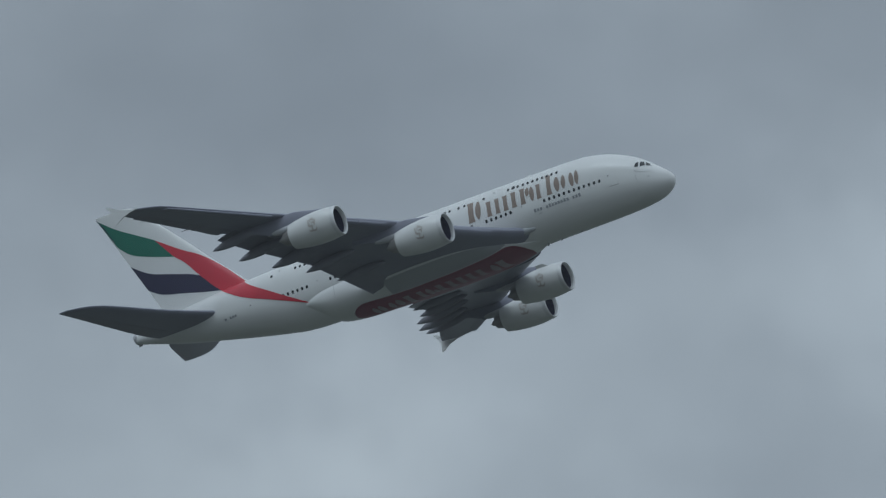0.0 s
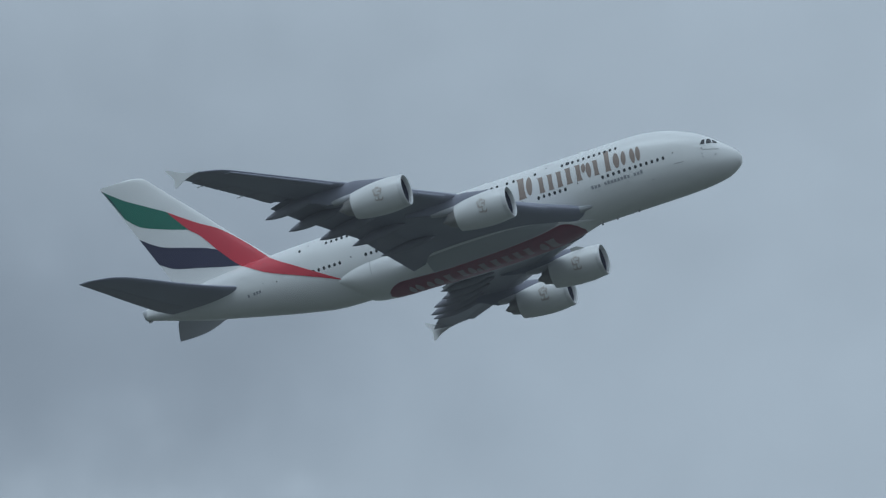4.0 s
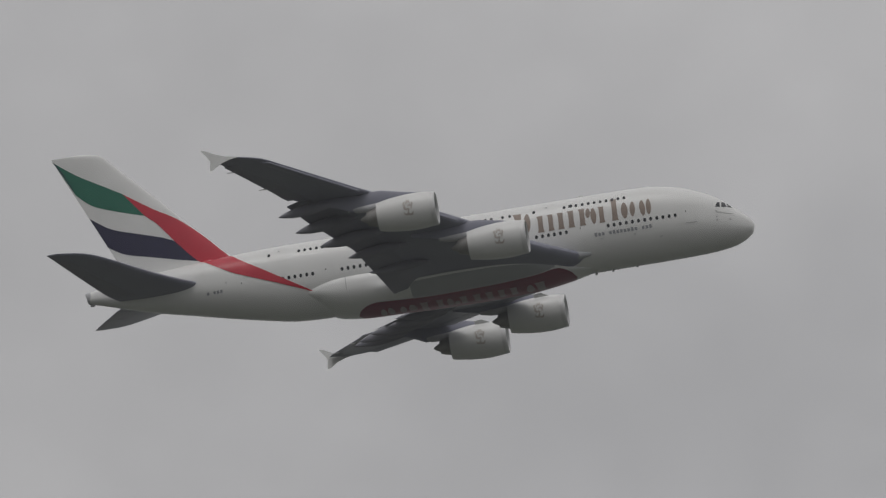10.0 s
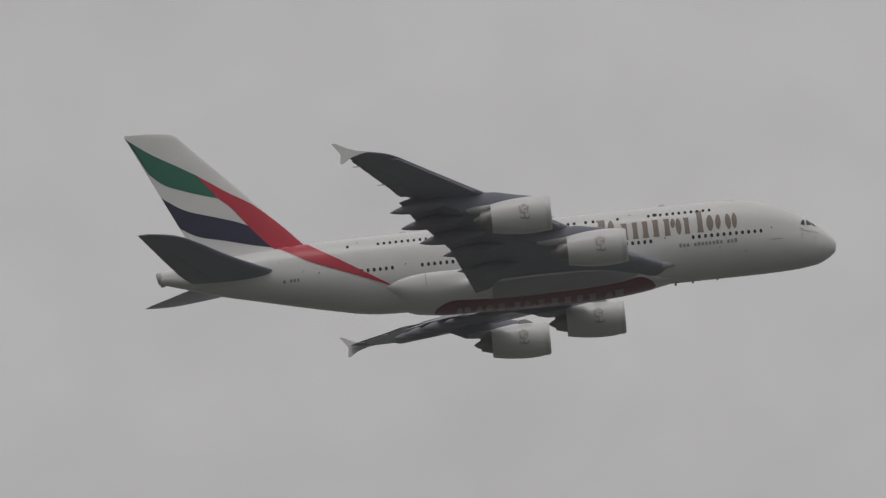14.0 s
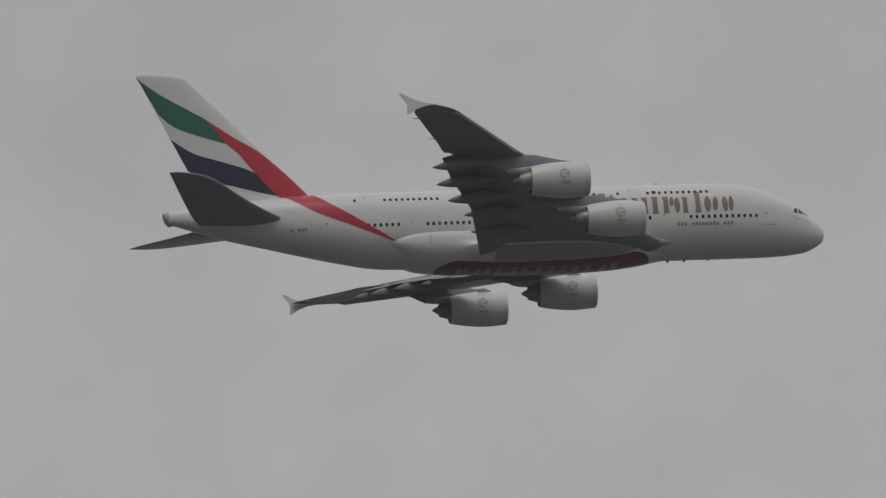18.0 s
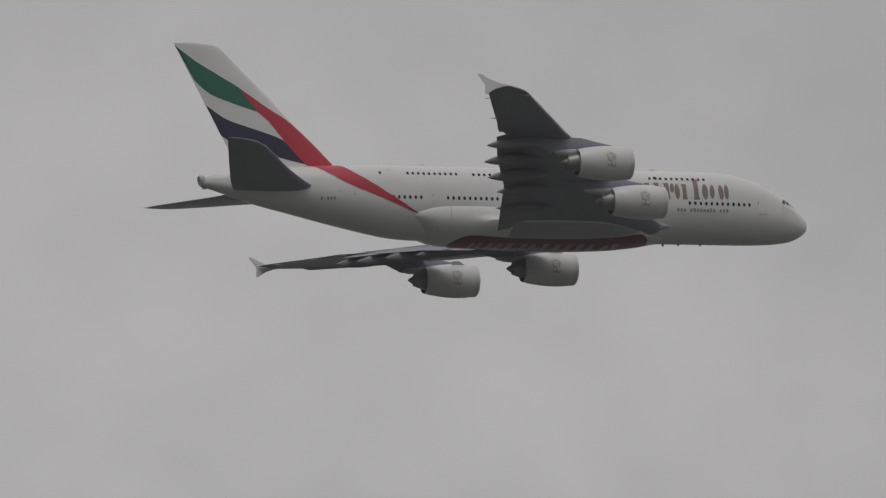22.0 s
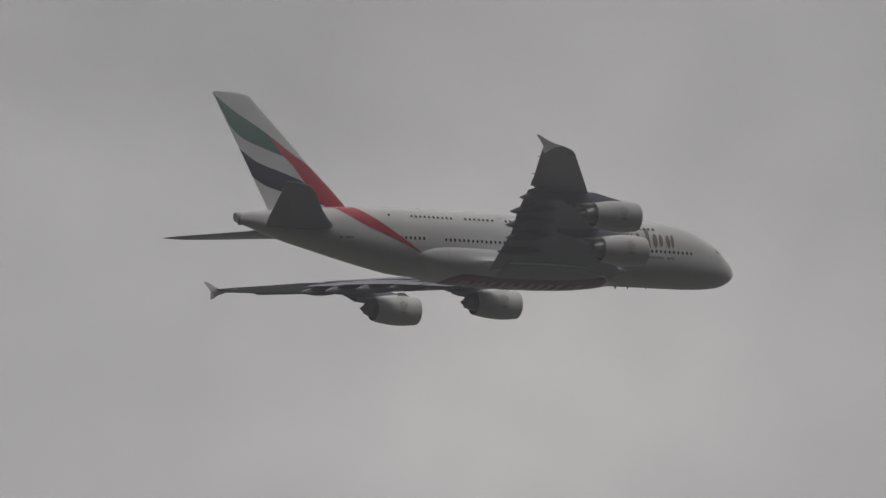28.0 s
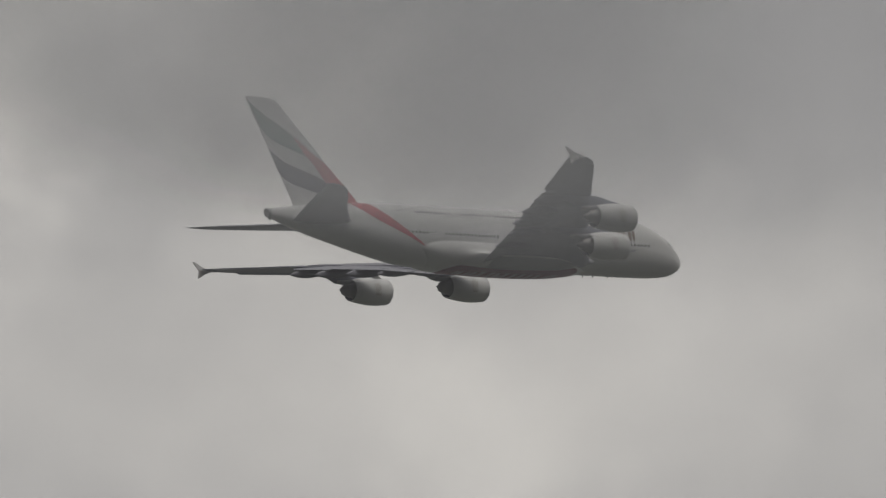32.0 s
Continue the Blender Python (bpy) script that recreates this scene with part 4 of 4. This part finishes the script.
def thin_leaf(m, colour):
    """Lets light through the leaf blades."""
    n, k = m.node_tree.nodes, m.node_tree.links
    out = next(q for q in n if q.type == "OUTPUT_MATERIAL")
    skin = next(q for q in n if q.type == "BSDF_PRINCIPLED")
    mix, tra = n.new("ShaderNodeMixShader"), n.new("ShaderNodeBsdfTranslucent")
    tra.inputs["Color"].default_value = (*colour, 1)
    mix.inputs[0].default_value = 0.5
    k.new(skin.outputs[0], mix.inputs[1])
    k.new(tra.outputs[0], mix.inputs[2])
    k.new(mix.outputs[0], out.inputs["Surface"])


thin_leaf(LEAF, (0.42, 0.48, 0.26))
thin_leaf(PALE_LEAF, (0.78, 0.8, 0.7))


def limb(path, r0, r1, n=6):
    rings = []
    for i, p in enumerate(path):
        d = (path[min(i + 1, len(path) - 1)] - path[max(i - 1, 0)]).normalized()
        u = d.orthogonal().normalized()
        v = d.cross(u)
        r = r0 + (r1 - r0) * i / (len(path) - 1)
        rings.append([p + (u * math.cos(2 * math.pi * k / n) + v * math.sin(2 * math.pi * k / n)) * r for k in range(n)])
    return loft(rings)


def leaf_quad(bm, p, d, size, rng):
    u = d.normalized()
    w = u.orthogonal().normalized()
    w.rotate(Matrix.Rotation(rng.uniform(0, 6.28), 3, u))
    n = u.cross(w)
    pts = [p, p + u * size * 0.35 + w * size * 0.2 + n * size * 0.05, p + u * size, p + u * size * 0.4 - w * size * 0.2 + n * size * 0.05]
    bm.faces.new([bm.verts.new(q) for q in pts])


def build_tree(base, height):
    rng = random.Random(5)
    tree = tagged(new("tree"), "slender young tree with budding top shoots and sparse green leaves", "tree")
    tree.location = base
    bm = limb([Vector((0.05 * math.sin(i), 0.05 * math.cos(i * 1.3), height * 0.9 * i / 8)) for i in range(9)], 0.16, 0.025, 8)
    part("trunk", bm, BARK, tree, "grey-brown slender trunk")
    tips = []
    crown = bmesh.new()
    for i in range(34):
        h = height * (0.3 + 0.56 * i / 33)
        a = i * 2.4
        reach = 1.9 * (1 - (h / height - 0.3) / 0.68) + 0.18
        o = Vector((0.02, 0.02, h))
        e = o + Vector((math.cos(a) * reach, math.sin(a) * reach, reach * 0.7))
        e.z = min(e.z, height * 0.985 - 0.45 * reach - 0.35)
        mid = (o + e) / 2 + Vector((0, 0, -0.08))
        part("limb", limb([o, mid, e], 0.03, 0.008, 5), BARK, tree)
        for k in range(60):
            f = rng.uniform(0.3, 1)
            p = o.lerp(e, f) + Vector((rng.gauss(0, 0.16), rng.gauss(0, 0.16), rng.gauss(-0.08, 0.12)))
            leaf_quad(crown, p, Vector((rng.gauss(0, 1), rng.gauss(0, 1), rng.uniform(-0.2, 1))), rng.uniform(0.05, 0.11), rng)
    part("crown", crown, LEAF, tree, "sparse crown of small green leaves")
    return tree


# the place of the topmost shoot, and the directions across the view there
TOP = Vector((-15.890, 36.708, 14.018))
ACROSS = Vector((math.cos(radians(23.4)), math.sin(radians(23.4)), 0))


def build_shoots(tree):
    rng = random.Random(9)
    root = TOP - tree.location - Vector((0, 0, 0.42)) + ACROSS * 0.03
    unit = 0.00148                     # metres for a shoot's step at this distance

    def at(dx, dy):
        return TOP - tree.location + ACROSS * dx * unit + Vector((0, 0, -dy * unit))

    part("limb", limb([Vector((0, 0, tree_height * 0.88)), (root + Vector((0, 0, tree_height * 0.88))) / 2 + ACROSS * 0.03, root, at(0, 130)], 0.02, 0.007, 6), BARK, tree)
    spikes = [((0, 160), (-22, 85), (4, 0), 13, BUD, "upright purple-brown bud spike"), ((-15, 150), (-70, 60), (-140, -5), 17, BUD, "leaning purple-brown bud spike"),
              ((0, 190), (-75, 155), (-125, 85), 26, LEAF, "leafy green side shoot"), ((-110, 30), (-135, -10), (-150, -55), 10, PALE_LEAF, "pale thin leafy tip"),
              ((6, 200), (40, 150), (62, 120), 12, LEAF, "short leafy side shoot")]
    for a, b, c, w, mat, label in spikes:
        a, b, c = at(*a), at(*b), at(*c)
        stem = limb([a, a.lerp(b, 0.6) + ACROSS * 0.004, b, c], 0.006, 0.003, 6)
        ob = part("shoot", stem, BARK, tree, label)
        bm = bmesh.new()
        for k in range(90):
            f = rng.uniform(0.0, 1)
            p = b.lerp(c, f)
            wide = w * unit * (0.5 + math.sin(math.pi * min(0.95, f * 0.9 + 0.1)))
            d = Vector((rng.gauss(0, 1), rng.gauss(0, 1), rng.gauss(0, 1))).normalized()
            leaf_quad(bm, p + d * wide * 0.4, d + (c - b).normalized() * 1.4, wide * rng.uniform(0.9, 1.6), rng)
        part("leaves", bm, mat, ob, label)


tree_height = TOP.z - 0.05
build_shoots(build_tree(Vector((TOP.x + 0.1, TOP.y + 0.1, 0)), tree_height))


# ---- the ragged underside of the cloud into which the airliner climbs ----
def cloud_material(name, seed, dense):
    m = bpy.data.materials.new(name)
    m.use_nodes = True
    n, k = m.node_tree.nodes, m.node_tree.links
    n.clear()
    out, mix, clear = n.new("ShaderNodeOutputMaterial"), n.new("ShaderNodeMixShader"), n.new("ShaderNodeBsdfTransparent")
    both, dif, tra = n.new("ShaderNodeMixShader"), n.new("ShaderNodeBsdfDiffuse"), n.new("ShaderNodeBsdfTranslucent")
    for b in (dif, tra):
        b.inputs["Color"].default_value = (0.75, 0.765, 0.795, 1)
    both.inputs[0].default_value = 0.5
    k.new(dif.outputs[0], both.inputs[1])
    k.new(tra.outputs[0], both.inputs[2])
    co = n.new("ShaderNodeTexCoord")
    sep = n.new("ShaderNodeSeparateXYZ")
    k.new(co.outputs["Object"], sep.inputs[0])

    def calc(op, a, b=None, c=None, clamp=False):
        q = n.new("ShaderNodeMath")
        q.operation, q.use_clamp = op, clamp
        for i, v in enumerate((a, b, c)):
            if v is None:
                continue
            if isinstance(v, (int, float)):
                q.inputs[i].default_value = v
            else:
                k.new(v, q.inputs[i])
        return q.outputs[0]

    def noise_at(scale, detail):
        mp = n.new("ShaderNodeMapping")
        mp.inputs["Location"].default_value = (seed * 13.7, seed * 7.1, seed * 3.3)
        k.new(co.outputs["Object"], mp.inputs["Vector"])
        t = n.new("ShaderNodeTexNoise")
        t.inputs["Scale"].default_value, t.inputs["Detail"].default_value = scale, detail
        k.new(mp.outputs[0], t.inputs["Vector"])
        return t.outputs["Fac"]

    x, z = sep.outputs["X"], sep.outputs["Z"]
    # the mist thickens eastwards in steps; its base lies lower in the east
    curve = n.new("ShaderNodeFloatCurve")
    pts = curve.mapping.curves[0].points
    for i, (a, b) in enumerate(DENSITY):
        if i < 2:
            pts[i if i == 0 else 1].location = (a, b)
        else:
            pts.new(a, b)
    curve.mapping.update()
    drift = calc("MULTIPLY_ADD", noise_at(0.035, 4), 16.0, -8.0)
    lean = calc("MULTIPLY_ADD", z, -0.5, x)
    k.new(calc("MULTIPLY_ADD", calc("ADD", lean, drift), 1 / 700.0, 0.5, True), curve.inputs["Value"])
    lift = calc("MULTIPLY_ADD", noise_at(0.03, 4), 11.0, -5.5)
    base = calc("MULTIPLY_ADD", x, BASE_SLOPE, BASE_HEIGHT)
    high = calc("MULTIPLY_ADD", calc("SUBTRACT", calc("ADD", z, lift), base), 1 / 15.0, 0.5, True)
    soft = calc("MULTIPLY", calc("MULTIPLY", high, high), calc("MULTIPLY_ADD", high, -2.0, 3.0))
    patch = calc("MULTIPLY_ADD", noise_at(0.045, 5), 1.1, 0.45)
    # fades out at the sheet's border
    rim = calc("MULTIPLY", calc("MULTIPLY_ADD", calc("ABSOLUTE", x), -1 / 60.0, 350 / 60.0, True), calc("MULTIPLY_ADD", calc("ABSOLUTE", z), -1 / 50.0, 170 / 50.0, True))
    alpha = calc("MULTIPLY", calc("MULTIPLY", soft, patch), calc("MULTIPLY", rim, calc("MULTIPLY", curve.outputs[0], dense)))
    alpha = calc("MULTIPLY", calc("SUBTRACT", 1.0, calc("POWER", 2.718, calc("MULTIPLY", alpha, -1 / 0.26))), 0.26)
    k.new(alpha, mix.inputs[0])
    k.new(clear.outputs[0], mix.inputs[1])
    k.new(both.outputs[0], mix.inputs[2])
    k.new(mix.outputs[0], out.inputs[0])
    return m


# share of the way from west to east, and how thick the mist is there
DENSITY = [(0.000, 0.05), (1.000, 0.15), (0.171, 0.09), (0.235, 0.17), (0.255, 0.13), (0.28, 0.05), (0.33, 0.03), (0.405, 0.04), (0.418, 0.18), (0.43, 0.3), (0.442, 0.28), (0.455, 0.14), (0.47, 0.06), (0.49, 0.06), (0.505, 0.1), (0.518, 0.22), (0.53, 0.25), (0.56, 0.3), (0.58, 0.38), (0.592, 0.65), (0.602, 0.95), (0.618, 1.0), (0.635, 0.88), (0.65, 0.62), (0.667, 0.36), (0.68, 0.2), (0.692, 0.03), (0.786, 0.04)]
BASE_SLOPE, BASE_HEIGHT = 0.02, -1.2


def build_veils():
    for i in range(7):
        bm = bmesh.new()
        nx, nz = 70, 34
        grid = []
        for a in range(nx + 1):
            row = []
            for b in range(nz + 1):
                x, z = -350 + 700 * a / nx, -170 + 340 * b / nz
                q = noise.noise(Vector((x * 0.012, z * 0.012, i * 5.1))) * 9 + noise.noise(Vector((x * 0.04, z * 0.04, i * 3.7))) * 3
                row.append(bm.verts.new((x, q, z)))
            grid.append(row)
        for a, b in zip(grid, grid[1:]):
            for j in range(nz):
                bm.faces.new((a[j], a[j + 1], b[j + 1], b[j]))
        me = bpy.data.meshes.new("cloud_veil")
        bm.to_mesh(me)
        bm.free()
        me.materials.append(cloud_material("thin_cloud", i + 1, 0.36))
        smooth(me, 180)
        ob = new("cloud_veil", me)
        far = 1230 + 30 * i
        ob.location = (1061 / 1300 * far, far, 540 / 1300 * far)
        ob.rotation_euler = (0, 0, radians(-4))
        tagged(ob, "thin ragged layer of grey cloud hanging below the overcast", "cloud", "cloud layers", "stuff")


def build_haze():
    """The even haze of the damp air, halfway to the airliner."""
    m = bpy.data.materials.new("damp_air")
    m.use_nodes = True
    n, k = m.node_tree.nodes, m.node_tree.links
    n.clear()
    out, mix = n.new("ShaderNodeOutputMaterial"), n.new("ShaderNodeMixShader")
    clear, dif, tra, both = n.new("ShaderNodeBsdfTransparent"), n.new("ShaderNodeBsdfDiffuse"), n.new("ShaderNodeBsdfTranslucent"), n.new("ShaderNodeMixShader")
    for b in (dif, tra):
        b.inputs["Color"].default_value = (0.7, 0.71, 0.76, 1)
    t, r = n.new("ShaderNodeTexNoise"), n.new("ShaderNodeMapRange")
    co = n.new("ShaderNodeTexCoord")
    t.inputs["Scale"].default_value = 0.01
    k.new(co.outputs["Object"], t.inputs["Vector"])
    r.inputs["To Min"].default_value, r.inputs["To Max"].default_value = 0.055, 0.085
    k.new(t.outputs["Fac"], r.inputs["Value"])
    # it thickens towards the east
    sep, east, total = n.new("ShaderNodeSeparateXYZ"), n.new("ShaderNodeMapRange"), n.new("ShaderNodeMath")
    k.new(co.outputs["Object"], sep.inputs[0])
    k.new(sep.outputs["X"], east.inputs["Value"])
    east.inputs["From Min"].default_value, east.inputs["From Max"].default_value = 420, 640
    east.inputs["To Min"].default_value, east.inputs["To Max"].default_value = 0.0, 0.09
    k.new(r.outputs[0], total.inputs[0])
    k.new(east.outputs[0], total.inputs[1])
    both.inputs[0].default_value = 0.5
    k.new(dif.outputs[0], both.inputs[1])
    k.new(tra.outputs[0], both.inputs[2])
    k.new(total.outputs[0], mix.inputs[0])
    k.new(clear.outputs[0], mix.inputs[1])
    k.new(both.outputs[0], mix.inputs[2])
    k.new(mix.outputs[0], out.inputs[0])
    bm = bmesh.new()
    grid = []
    for i in range(61):
        a = radians(-60 + 130 * i / 60)
        row = []
        for j in range(21):
            e = radians(2 + 48 * j / 20)
            q = 1150 + 12 * noise.noise(Vector((i * 0.3, j * 0.3, 2.2)))
            row.append(bm.verts.new((q * math.sin(a) * math.cos(e), q * math.cos(a) * math.cos(e), q * math.sin(e))))
        grid.append(row)
    for a, b in zip(grid, grid[1:]):
        for j in range(20):
            bm.faces.new((a[j], a[j + 1], b[j + 1], b[j]))
    me = bpy.data.meshes.new("haze")
    bm.to_mesh(me)
    bm.free()
    me.materials.append(m)
    smooth(me, 180)
    tagged(new("haze", me), "thin even haze in the damp air", "haze", kind="stuff")


build_veils()
build_haze()


# ---- what moves ----
def motions():
    rows = []
    for t, x, y, z, heading, pitch, bank in FLIGHT:
        h, p, b = radians(heading), radians(pitch), radians(bank)
        ahead = Vector((math.cos(h) * math.cos(p), math.sin(h) * math.cos(p), math.sin(p)))
        left = Vector((-math.sin(h), math.cos(h), 0))
        above = ahead.cross(left)
        wing = left * math.cos(b) + above * math.sin(b)
        m = Matrix((ahead, wing, ahead.cross(wing))).transposed().to_4x4()
        rows.append((t, Matrix.Translation((x, y, z)) @ m))
    walk(airliner, rows)


motions()
